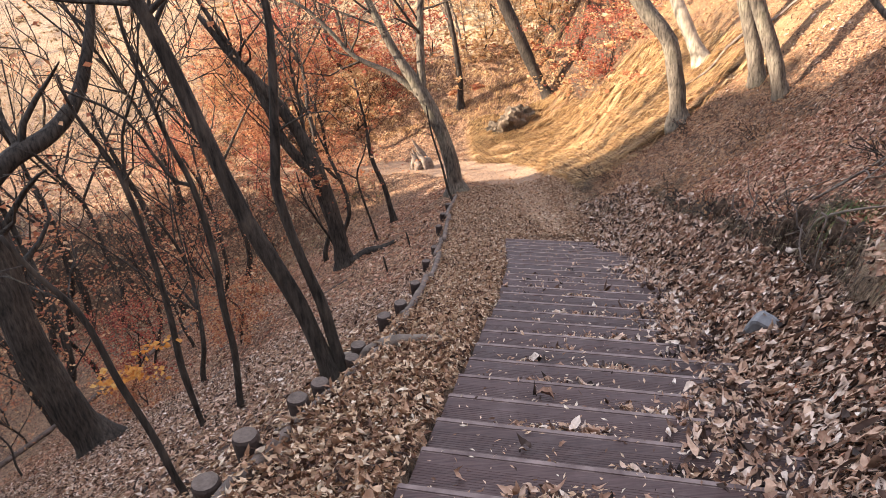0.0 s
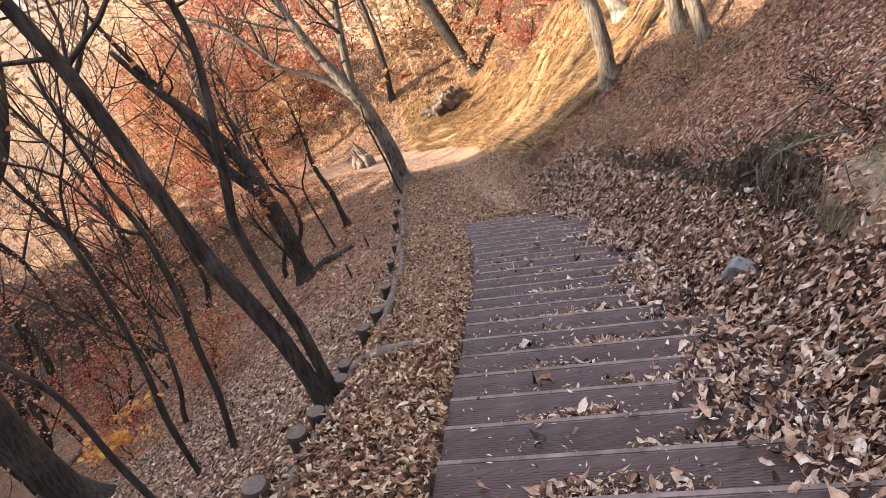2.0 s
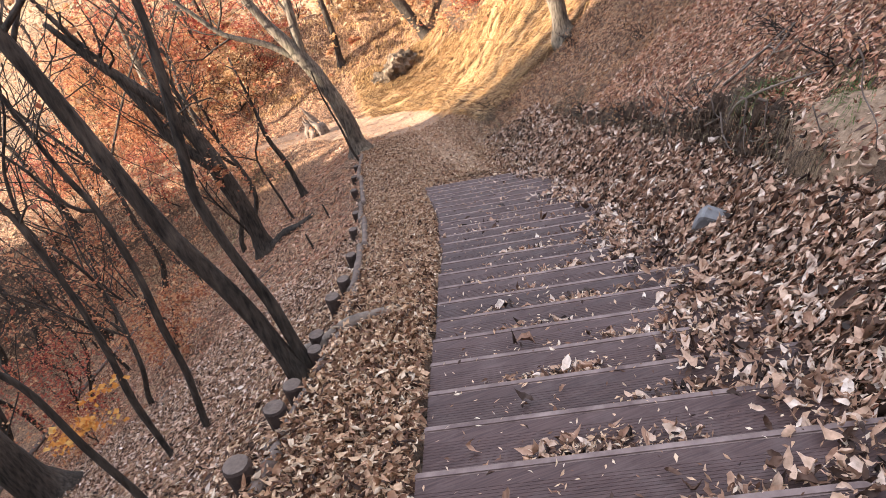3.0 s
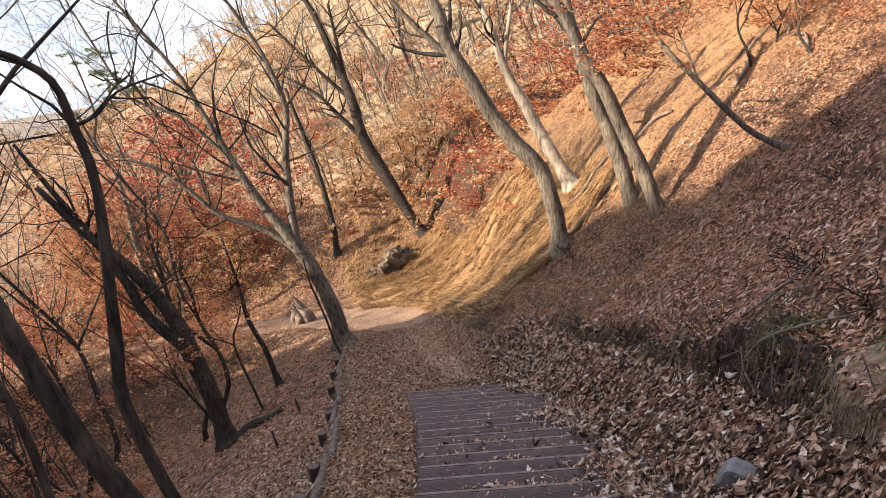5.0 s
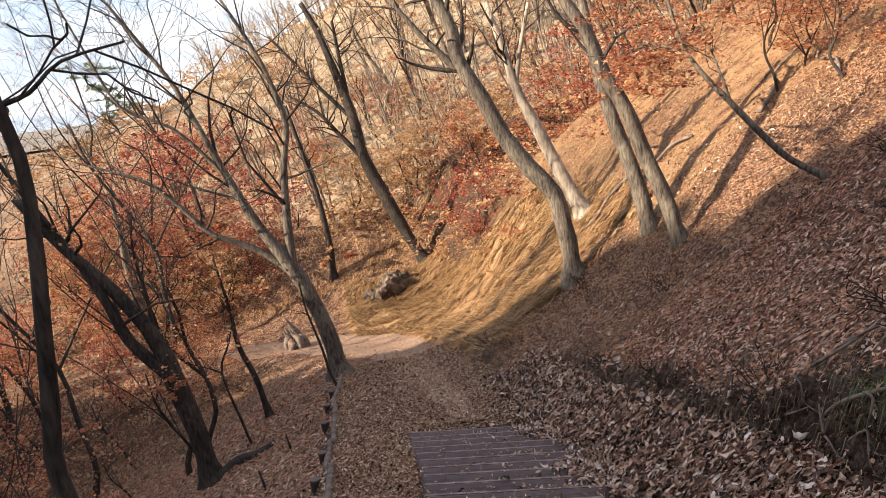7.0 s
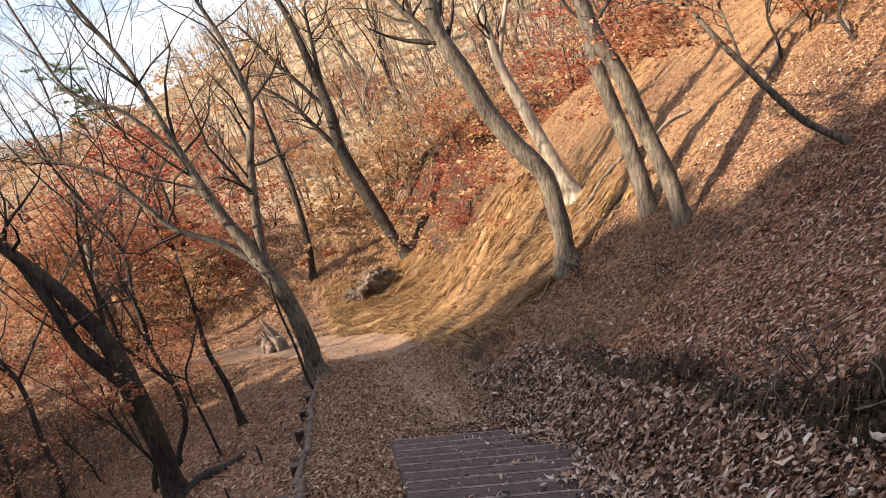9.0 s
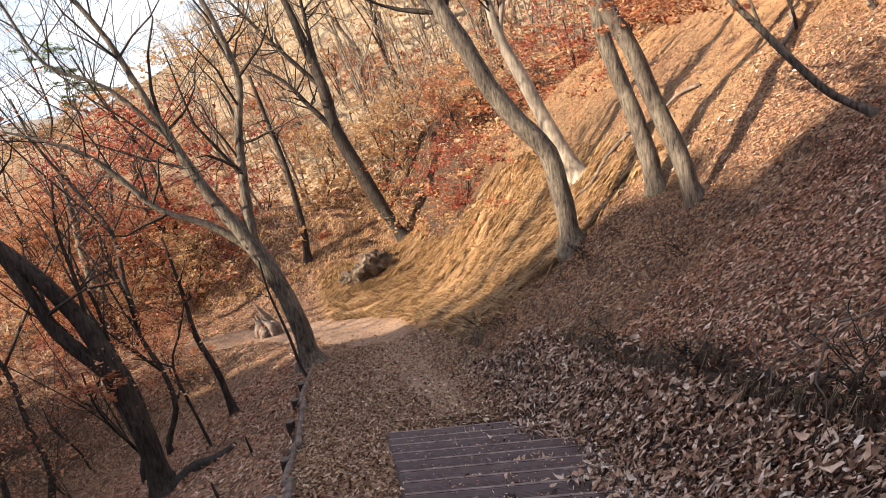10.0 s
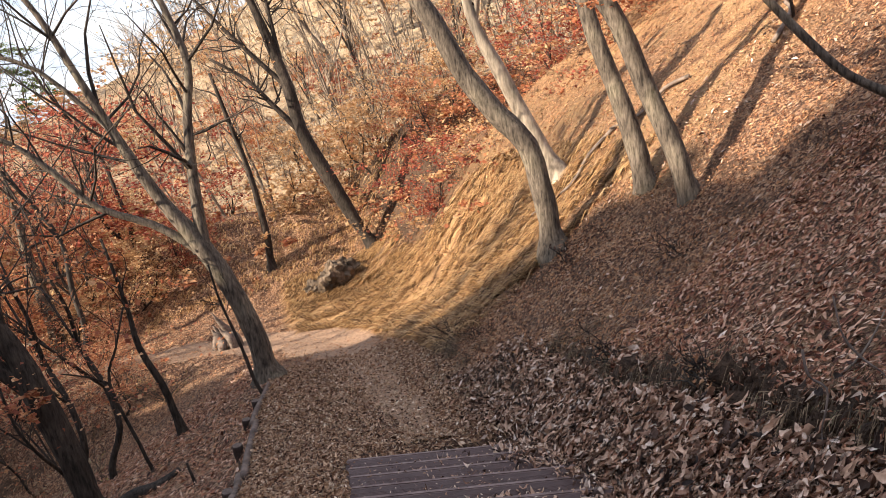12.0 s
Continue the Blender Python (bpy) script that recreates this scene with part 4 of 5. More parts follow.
def clods(seed, count):
    rng = np.random.default_rng(seed)
    y = rng.triangular(3.6, 5.0, 9.6, count)
    x = lip_x(y) + rng.normal(0.1, 0.075, count)
    v = np.repeat(CLOD[None], count, 0) * rng.uniform(0.5, 1.4, (count, 6, 1)) * (0.018 * np.exp(rng.normal(0, 0.5, count)))[:, None, None]
    v = np.einsum("nij,nkj->nki", turned(rng, count, 0.8), v) * (1, 1, 1.5)
    v += np.stack([x, y, height(x, y)], -1)[:, None]
    f = CLOD_TRI[None] + (np.arange(count) * 6)[:, None, None]
    return tagged(piece("soil_clods", v.reshape(-1, 3), f.reshape(-1, 3), CUT_SOIL), "dark crumbling earth clods on the cut bank", "soil", kind="stuff")


clods(45, 5200)


def bare_mound():
    """Pale loose soil that has slid from the bank."""
    rng = np.random.default_rng(46)
    us, vs = np.linspace(-1, 1, 36), np.linspace(-1, 1, 36)
    gu, gv = np.meshgrid(us, vs)
    x, y = 2.58 + 0.36 * gu + 0.06 * gv, 3.45 + 0.62 * gv
    r = np.sqrt(gu ** 2 + gv ** 2)
    z = height(x, y) + 0.055 * (1 - sstep(r, 0.45, 1.0)) - 0.04 * sstep(r, 0.8, 1.05) + 0.012 * np.sin(19 * x + 7 * y) * np.sin(23 * y) + rng.normal(0, 0.005, x.shape)
    i = (np.arange(35)[:, None] * 36 + np.arange(35)[None]).ravel()
    return tagged(piece("soil_mound", np.stack([x, y, z], -1).reshape(-1, 3), np.stack([i, i + 1, i + 37, i + 36], 1), SOIL), "pale loose soil slid from the bank", "soil", kind="structure")


bare_mound()


# ---- roots in the cut bank ----
for k in range(9):
    rng = random.Random(400 + k)
    y = rng.uniform(3.2, 7.2)
    x = float(path_x(y)) + rng.uniform(1.5, 1.75)
    pts, px, py, h = [], x, y, rng.uniform(0.25, 0.6)
    for t in range(6):
        pts.append((px, py, h, max(0.008 * (1 - 0.14 * t) * rng.uniform(0.5, 1.3), 0.003)))
        px, py, h = px - 0.02 + rng.uniform(-0.05, 0.05), py - 0.05 + rng.uniform(-0.07, 0.07), max(0.005, h - 0.09 + rng.uniform(-0.06, 0.04))
    lying("bank_root", "thin pale root hanging out of the cut bank", "root", pts, 420 + k, LOG_WOOD, 6, "roots in the bank")


def hanging_root(points, seed):
    """A bare root that leaves the cut soil and enters it again."""
    off = np.array(points[0][:3])
    v, f = tube(points, 7, True, 0.08, np.random.default_rng(seed))
    ob = piece("bank_root", v - off, tris_of(f), ROOT_WOOD)
    ob.location = off
    tagged(ob, "pale crooked root bared by the cut bank", "root", "roots in the bank")


hanging_root([(3.010, 5.25, -1.38, 0.0096), (2.810, 5.02, -1.24, 0.0120), (2.700, 4.78, -1.02, 0.0126), (2.630, 4.55, -0.84, 0.0108), (2.730, 4.35, -0.70, 0.0084), (2.940, 4.2, -0.62, 0.0060)], 460)
hanging_root([(2.890, 4.95, -1.42, 0.0054), (2.670, 4.66, -1.18, 0.0066), (2.590, 4.45, -0.98, 0.0066), (2.575, 4.38, -1.06, 0.0060), (2.560, 4.22, -0.98, 0.0054), (2.650, 4.02, -0.78, 0.0042), (2.840, 3.95, -0.7, 0.0030)], 461)
hanging_root([(3.040, 5.6, -1.42, 0.0072), (2.840, 5.5, -1.44, 0.0084), (2.780, 5.3, -1.36, 0.0072), (2.850, 5.1, -1.2, 0.0054)], 462)


# ---- dead branches caught in the roots of the bank ----
for k, (x, y, h, a, n, r) in enumerate(((2.95, 5.3, 0.1, -1.0, 0.75, 0.015), (3.05, 5.2, 0.1, -1.25, 0.8, 0.011), (3.3, 6.35, 0.12, -0.7, 0.5, 0.010), (3.2, 6.2, 0.08, -1.7, 0.55, 0.009), (3.35, 6.0, 0.12, 2.2, 0.5, 0.011), (3.1, 6.6, 0.05, -0.2, 0.45, 0.009))):
    ends = [(x + math.cos(a + 0.25 * (i - 1) * (-1) ** (k + i)) * n * t, y + math.sin(a + 0.2 * (i - 1)) * n * t, h + 0.05 * math.sin(4 * t + k), 0.7 * r * (1.1 - 0.6 * t)) for i, t in enumerate((0, 0.3, 0.65, 1.0))]
    lying("fallen_branch", "dead branch caught among roots on the bank's edge", "branch", ends, 440 + k, ROOT_WOOD, 6, "branches on the bank")


# ---- rocks ----
def boulder(label, place, size, seed, material, category="rock", flat=1.0):
    rng = random.Random(seed)
    bm = bmesh.new()
    bmesh.ops.create_icosphere(bm, subdivisions=4, radius=1)
    shift = Vector((rng.uniform(0, 50), rng.uniform(0, 50), 0))
    for v in bm.verts:
        n = noise.noise(v.co * 1.3 + shift) * 0.6 + noise.noise(v.co * 3.1 + shift) * 0.4 + noise.noise(v.co * 8 + shift) * 0.16
        p = v.co * (1 + n)
        v.co = Vector((round(p.x * 3.2) / 3.2 * 0.35 + p.x * 0.65, round(p.y * 3.2) / 3.2 * 0.35 + p.y * 0.65, p.z * flat))
        v.co = Vector((v.co.x * size[0], v.co.y * size[1], v.co.z * size[2]))
    for f in bm.faces:
        f.smooth = False
    ob = part("rock", bm, material)
    ob.location = (*place, float(height(*place)) + size[2] * 0.2)
    return tagged(ob, label, category)


boulder("jagged weathered brown rock outcrop at the path's bend", (2.6, 23.9), (0.5, 0.42, 0.58), 5, ROCK)
boulder("dark jagged rock beside the outcrop", (3.0, 24.4), (0.4, 0.35, 0.4), 6, ROCK)
boulder("low brown rock at the path's bend", (2.05, 24.0), (0.28, 0.25, 0.2), 8, ROCK)


def wedge_stone(x, y):
    """A split slab of stone, tilted and half buried."""
    rng = random.Random(7)
    bm = bmesh.new()
    bmesh.ops.create_cube(bm, size=1)
    bmesh.ops.bevel(bm, geom=bm.edges[:], offset=0.13, segments=1, affect="EDGES")
    bmesh.ops.subdivide_edges(bm, edges=bm.edges[:], cuts=1, use_grid_fill=True)
    for v in bm.verts:
        taper = 1 - 0.35 * (v.co.z + 0.5)
        v.co = Vector((v.co.x * 0.17 * taper, v.co.y * 0.30 * taper, v.co.z * 0.2)) + Vector((rng.uniform(-1, 1), rng.uniform(-1, 1), rng.uniform(-1, 1))) * 0.009
    ob = part("stone", bm, STONE)
    ob.matrix_world = pose(x, y, float(height(x, y)) + 0.03, 14, -22, 35)
    return tagged(ob, "flat grey stone half buried in leaves", "stone")


wedge_stone(2.03, 3.9)


# ---- pale stump beside the path ----
def stump():
    rng = np.random.default_rng(12)
    x, y = -0.45, 22.0
    thing = tagged(new("stump"), "pale broken dead stump with roots", "stump")
    thing.location = (x, y, float(height(x, y)))
    bits = []
    for k in range(6):
        a = k * 1.05
        top = rng.uniform(0.3, 0.8) * (1 if k % 2 else 0.6)
        bits.append(tube([(0.35 * math.cos(a), 0.35 * math.sin(a), -0.2, 0.09), (0.2 * math.cos(a), 0.2 * math.sin(a), 0.3, 0.12), (0.13 * math.cos(a) - 0.25 * top, 0.13 * math.sin(a), top, 0.05), (0.13 * math.cos(a) - 0.4 * top, 0.13 * math.sin(a), top * 1.3, 0.015)], 7, True, 0.1, rng))
    v, f = joined(bits)
    piece("trunk", v, f, ROOT_WOOD, thing)


stump()


# ---- the wood behind ----
def wood_tree(label, seed, tall, lean, radius, bark, crown_leaf=None, layers=(), fork=0.45, twig=(7, 1.6), leaf=0.13, name="tree", tips=0):
    """A tree at the origin, leaning by lean metres per metre: trunk, branches, twigs and crown."""
    rng = np.random.default_rng(seed)
    thing = tagged(new(name), label, "tree", "trees of the wood")
    trunk, p = [], np.array([0.0, 0.0, -0.5])
    way = np.array([lean[0], lean[1], 1.0])
    n = 7
    for k in range(n):
        trunk.append((*p, radius * (1.35 if k == 0 else 1 - 0.11 * k)))
        p = p + way * tall * 0.8 / n + np.array([*rng.normal(0, 0.03 * tall, 2), 0])
    limbs = [trunk]
    for k in range(4):
        i = int(n * fork) + k % 3
        q, r = np.array(trunk[i][:3]), trunk[i][3] * 0.6
        d = np.array([lean[0] + rng.normal(0, 0.45), lean[1] + rng.normal(0, 0.45), 1.0])
        limb = []
        for j in range(5):
            limb.append((*q, max(r * (1 - 0.2 * j), 0.008)))
            q = q + d * tall * rng.uniform(0.09, 0.14)
            d = d + np.array([*rng.normal(0, 0.15, 2), 0.05])
        limbs.append(limb)
    v, f = joined([tube(trunk, 8, True, 0.03, rng)])
    piece("trunk", v, f, bark, thing)
    ends = []
    for limb in limbs[1:]:
        v, f = joined([tube(limb, 6, False)])
        piece("branch", v, f, bark, thing)
    bits = []
    for limb in limbs:
        bits += twigs(rng, limb, twig[0], twig[1], 2, first=0.4, out=ends)
    v, f = joined(bits)
    tagged(piece("twig_growth", v, f, bark, thing), kind="stuff")
    clouds = [cloud(rng, (lean[0] * z + cx, lean[1] * z + cy, z), rx, rz, m, leaf) for cx, cy, z, rx, rz, m in layers]
    if tips:
        at = np.repeat(np.array(ends), tips, 0)
        clouds.append(leaves(rng, at + rng.normal(0, 0.25, at.shape), leaf, 0.6, shape=SPRAY, tris=SPRAY_TRI))
    if clouds:
        v, f = joined(clouds)
        tagged(piece("crown", v, f, crown_leaf, thing, smooth=False), kind="stuff")
    return thing


LEAN = (-0.26, 0.0)


def layered(seed, low, high, count, span, each):
    rng = random.Random(seed)
    return [(rng.uniform(-span, span) * 0.5, rng.uniform(-span, span) * 0.5, low + (high - low) * (k + rng.random()) / count, span * rng.uniform(0.5, 0.9), 0.35, each) for k in range(count)]


BARE = [wood_tree("tall bare grey tree leaning downhill in the wood", 500 + k, t, LEAN, r, b, GOLD_LEAF, (), 0.4, (5, 1.8), 0.12, tips=tips)
        for k, (t, r, b, tips) in enumerate(((11, 0.15, BARK_FAR, 1), (9, 0.12, BARK_DARK, 2), (12, 0.17, BARK_FAR, 2), (8, 0.09, BARK_DARK, 2), (10, 0.13, BARK_GREY, 2)))]
MAPLE = [wood_tree(label, 520 + k, t, (-0.2, 0.0), r, BARK_DARK, leafed, layered(540 + k, 0.9, t * 0.9, 9, span, 370), 0.3, (5, 1.0), 0.08, tips=2)
         for k, (label, t, r, leafed, span) in enumerate((("low maple with level layers of orange leaves", 4.0, 0.05, ORANGE_LEAF, 1.9), ("low maple with level layers of red leaves", 4.6, 0.06, RED_LEAF, 2.1), ("low tree with golden autumn leaves", 3.6, 0.05, GOLD_LEAF, 1.8), ("slender maple with orange leaves", 5.6, 0.07, ORANGE_LEAF, 2.3)))]


SAPLING = [wood_tree("thin dark sapling with a few orange leaves", 560 + k, t, (-0.22, 0.0), r, BARK_DARK, ORANGE_LEAF, layered(580 + k, 1.6, t * 0.75, 5, 1.7, 75), 0.45, (5, 1.2), 0.052, tips=1) for k, (t, r) in enumerate(((5.0, 0.05), (6.5, 0.07), (4.2, 0.04)))]


def settled(ob, x, y, turn, size):
    m = pose(x, y, float(height(x, y)) - 0.05, 0, 0, turn)
    return copy_thing(ob, m @ Matrix.Diagonal((size, size, size, 1)))


def sized(ob, x, y, turn, size):
    c = settled(ob, x, y, turn, 1.0)
    c.scale = (size, size, size * (0.9 + 0.2 * ((x * 7.3 + y * 3.1) % 1)))
    return c


def sow(kinds, count, seed, area, clear, low, high, turn=25):
    """Copies of the kinds over an area, kept apart from each other and out of clear(x, y)."""
    rng = random.Random(seed)
    placed, tries = [], 0
    while len(placed) < count and tries < count * 40:
        tries += 1
        x, y = area(rng)
        if clear(x, y) or any((x - a) ** 2 + (y - b) ** 2 < 1.2 for a, b in placed):
            continue
        placed.append((x, y))
        sized(rng.choice(kinds), x, y, rng.uniform(-turn, turn), rng.uniform(low, high))


def near_path(x, y, wide=2.4):
    return abs(x - float(path_x(y))) < wide and y < 40


def sector(near, far, a0, a1):
    """Random places between two distances and two bearings (degrees from +y) from the stairs' top."""
    def pick(rng):
        r = math.sqrt(rng.uniform(near ** 2, far ** 2))
        a = radians(rng.uniform(a0, a1))
        return r * math.sin(a), r * math.cos(a)
    return pick


sow(BARE, 40, 1, sector(27, 50, 6, 42), near_path, 0.5, 0.85)
sow(BARE, 8, 2, sector(50, 65, 8, 42), near_path, 0.4, 0.6)
sow(SAPLING, 32, 3, sector(10, 30, -46, -7), lambda x, y: near_path(x, y, 3.6), 0.5, 1.1)
sow(SAPLING, 20, 8, sector(24, 48, -46, -6), near_path, 0.7, 1.2)
sow(SAPLING, 8, 12, sector(9, 15, -48, -22), lambda x, y: near_path(x, y, 3.4), 0.45, 0.9)
sow(MAPLE, 34, 4, sector(25, 48, -16, 40), near_path, 0.5, 0.85, 180)
sow(MAPLE, 7, 5, sector(22, 34, -22, -5), near_path, 0.35, 0.55, 180)
sow(MAPLE, 2, 9, sector(9.5, 17, -36, -15), lambda x, y: near_path(x, y, 3.4), 0.36, 0.55, 180)
sow(SAPLING, 12, 10, sector(13.5, 24, 30, 46), lambda x, y: x < 7.4, 0.4, 0.8)
sow(MAPLE, 12, 11, sector(14, 24, 30, 44), lambda x, y: x < 7.8, 0.3, 0.5, 180)
sow((MAPLE[0], MAPLE[2], MAPLE[3]), 1, 15, sector(11, 19, -44, -22), lambda x, y: near_path(x, y, 4.5), 0.55, 0.85, 180)
sow(SAPLING, 14, 16, sector(28, 60, -48, -12), near_path, 1.1, 1.7)
sow((MAPLE[0], MAPLE[2], MAPLE[2], MAPLE[1]), 10, 14, sector(24, 38, -20, -5), near_path, 0.45, 0.7, 180)
for k, x, y, size in ((1, -2.6, 28.5, 1.35), (1, -5.2, 30.5, 1.35), (0, -4.2, 27.0, 0.8), (3, -7.5, 28, 1.0), (0, -8.5, 31, 1.2), (1, -0.6, 31.5, 0.9), (1, 4.9, 22.0, 0.62), (0, 6.2, 24.5, 0.7), (0, 8.6, 18.2, 0.75), (3, 10.5, 19.5, 0.7), (1, 9.3, 22.5, 0.8), (0, 12.5, 17.5, 0.8), (1, 10.8, 14.5, 0.62), (2, 2.2, 28.5, 0.8), (2, 4.5, 29.5, 0.9), (3, -3.0, 20.6, 0.4), (1, -5.0, 21.6, 0.5), (0, -3.6, 23.0, 0.45), (0, -7.6, 22.8, 0.6), (1, -8.8, 25.0, 0.6), (0, -6.3, 26.0, 0.6), (0, -4.4, 28.0, 0.6), (1, -1.2, 27.0, 0.5), (0, -3.6, 10.6, 0.42), (0, -4.8, 9.4, 0.3)):
    sized(MAPLE[k], x, y, 50.0 * x + 30 * y, size)
for k, x, y, size in ((1, -6.8, 10.5, 1.35), (0, -8.6, 12.6, 1.7), (1, -10.2, 15.6, 1.6), (2, -7.6, 14.2, 1.8), (1, -11.8, 20.0, 1.8)):
    sized(SAPLING[k], x, y, 9.0 * k, size)
for k, ob in enumerate((*BARE, *SAPLING, *MAPLE)):
    # the first of each kind stands in the wood too
    x, y = 6 + 2.3 * k, 40 + 3 * (k % 3)
    ob.location = (x, y, float(height(x, y)) - 0.05)


TALL = wood_tree("tall thin dark tree with bare twigs in the valley", 610, 12.0, (-0.18, 0.0), 0.09, BARK_DARK, None, (), 0.45, (9, 2.2))
TALL.location = (-6.2, 19.5, float(height(-6.2, 19.5)) - 0.05)
for x, y, turn, size in ((-8.6, 22, 40, 1.1), (-4.6, 24.5, -30, 1.0), (-10.5, 20, 15, 1.15), (-3.4, 29, 10, 0.95)):
    sized(TALL, x, y, turn, size)
PINE = wood_tree("small green pine far down the valley", 600, 5.0, (-0.1, 0.0), 0.08, BARK_DARK, GREEN_LEAF, layered(601, 1.2, 5.0, 9, 1.8, 260), 0.3, (4, 0.8), 0.12, name="pine_tree")
PINE.location = (-9.8, 54, float(height(-9.8, 54)))


# ---- low dry shrubs on the bank ----
def shrub(x, y, size, seed, label="low dark dry shrub on the bank", foliage=RUST_LEAF):
    rng = np.random.default_rng(seed)
    thing = tagged(new("shrub"), label, "shrub", "shrubs on the bank")
    thing.location = (x, y, float(height(x, y)))
    stems, tips = [], []
    for _ in range(18):
        a, up = rng.uniform(0, 2 * np.pi), rng.uniform(0.2, 1.0)
        p, way = np.array([rng.normal(0, 0.06), rng.normal(0, 0.06), -0.05]), np.array([math.cos(a), math.sin(a), up])
        q = []
        for k in range(5):
            q.append((*p, 0.007 * (1 - 0.17 * k)))
            p = p + way * size * 0.22
            way = way + rng.normal(0, 0.25, 3) + (0, 0, -0.08)
        tips += [q[-1][:3], q[-2][:3], q[-3][:3]]
        stems.append(tube(q, 4, False, fair=False))
        stems += twigs(rng, q, 3, size * 0.4, 1, 0.1, 0.3, tips)
    v, f = joined(stems)
    tagged(piece("stem_growth", v, f, BARK_DARK, thing), kind="stuff")
    at = np.array(tips) + rng.normal(0, 0.04, (len(tips), 3))
    v, f = leaves(rng, at, 0.035, 0.7, shape=FLAKE, tris=FLAKE_TRI)
    tagged(piece("dry_foliage", v, f, foliage, thing, smooth=False), kind="stuff")


for k, (x, y, size) in enumerate(((2.95, 13.1, 0.5), (3.2, 12.5, 0.4), (4.4, 12.3, 0.35), (4.7, 10.2, 0.4), (3.15, 7.6, 0.35), (3.35, 9.2, 0.45), (3.0, 10.8, 0.4), (3.0, 5.8, 0.4), (3.4, 5.0, 0.5), (3.1, 4.2, 0.45), (6.3, 8.2, 0.4), (5.2, 7.0, 0.35))):
    shrub(x, y, size * 0.7, 700 + k)
for k, (x, y, size) in enumerate(((-1.9, 20.3, 0.7), (-2.6, 20.9, 0.6), (-3.0, 17.8, 0.6))):
    shrub(x, y, size, 730 + k, "yellow green bush below the path's bend", LIME_LEAF)


# ---- fallen leaves ----
def on_stairs(x, y):
    v = y - SKEW * (x - stair_x(y))
    k = np.floor((v - STAIR_TOP) / RUN)
    return stair_z(STAIR_TOP + (k + 1) * RUN) + 0.006


def stair_keep(x, y):
    """Thick at the right end, in drifts along the rear of the treads, thin at the left end."""
    u = (x - stair_x(y)) / STAIR_WIDTH
    v = ((y - SKEW * (x - stair_x(y)) - STAIR_TOP) / RUN) % 1.0
    drift = np.exp(-((v - 0.2) / 0.2) ** 2)
    wave = 0.5 + 0.5 * np.sin(5 * x + 3.1 * np.floor((y - STAIR_TOP) / RUN))
    inside = (u > 0) & (u < 1.02) & (y < STAIR_END - 0.4)
    fewer = 1 - 0.75 * sstep(y, 5.5, 8.0)
    return inside * np.clip(0.008 + 2.2 * fewer * drift * wave ** 2 * sstep(u, 0.1, 0.5) + 1.0 * sstep(u + 0.08 * np.sin(3 * y) - 0.06 * sstep(y, 4, 8), 0.68, 0.92), 0, 1)


def right_of(x, y):
    return sstep(x - stair_x(y) + 0.12 * np.sin(2.7 * y), 1.15, 1.6) * (1 - sstep(x - path_x(y), 1.35, 1.75))


def left_of(x, y):
    return (sstep(stair_x(y) - x, 0.0, 0.06) + sstep(y, 9.3, 9.9)) * (x > edge_x(y))


FOLD = (FOLDED, FOLDED_TRI)
CURL = (CURLED, CURLED_TRI)
litter("stair_leaves", "dry brown leaves drifted over the stairs", 11, 46000, (-0.9, 2.8, -1.2, 9.8), 0.058, DRY_LEAF, stair_keep, 0.02, 0.35, on_stairs, CURL)
litter("leaf_bits", "small broken bits of leaf on the treads", 17, 230000, (-0.9, 2.8, -0.6, 9.8), 0.023, TAN_LEAF, lambda x, y: 0.02 * (stair_keep(x, y) > 0) + stair_keep(x, y) * (1 - 0.75 * sstep(x - stair_x(y), 0.95, 1.2)), 0.02, 0.45, on_stairs)
litter("large_leaves", "large curled dry leaves heaped beside the stairs", 12, 52000, (0.2, 4.2, -1.2, 9.5), 0.064, DRY_LEAF, right_of, 0.08, 0.6)
litter("heaped_leaves", "smaller dry leaves heaped beside the stairs", 18, 150000, (0.2, 4.4, -1.2, 11.5), 0.052, DRY_LEAF, right_of, 0.07, 0.7, form=FOLD)
litter("leaf_crumbs", "broken brown bits of leaf among the heaped leaves", 25, 90000, (0.2, 4.0, 0.4, 8.5), 0.03, RUSSET_LEAF, right_of, 0.07, 0.8)
litter("path_leaves", "small tan leaves between the stairs and the edging", 13, 190000, (-1.9, 2.6, -1.2, 16), 0.037, TAN_LEAF, lambda x, y: left_of(x, y) * (x < path_x(y) + 1.4) * (1 - 0.55 * sstep(y, 9.6, 10.6) * (np.abs(x - path_x(y) + 0.05 * np.sin(4 * y)) < 0.33)), 0.04, 0.7, form=FOLD)
litter("curled_leaves", "curled tan leaves between the stairs and the edging", 48, 14000, (-1.4, 0.4, 0.2, 5.0), 0.045, TAN_LEAF, lambda x, y: 0.9 * left_of(x, y), 0.06, 0.6, form=CURL)
litter("bank_leaves", "dry brown leaves lying on the near bank", 14, 130000, (1.4, 8.5, -0.5, 9.5), 0.042, RUSSET_LEAF, lambda x, y: 0.95 * sstep(x - path_x(y), 1.2, 1.8), 0.035, 0.55)
litter("upper_leaves", "rusty leaves lying on the bank beyond the stairs", 19, 170000, (2.2, 12, 8.5, 20), 0.033, RUST_LEAF, lambda x, y: 0.95 * sstep(x - path_x(y), 0.6, 1.3) * (1 - 0.85 * bare_bank(x, y)), 0.03, 0.5)
litter("slope_leaves", "grey brown leaves lying on the slope below the path", 15, 95000, (-8, 0.3, 1, 9), 0.042, DRY_LEAF, lambda x, y: 0.95 * (x < edge_x(y)), 0.03, 0.6)
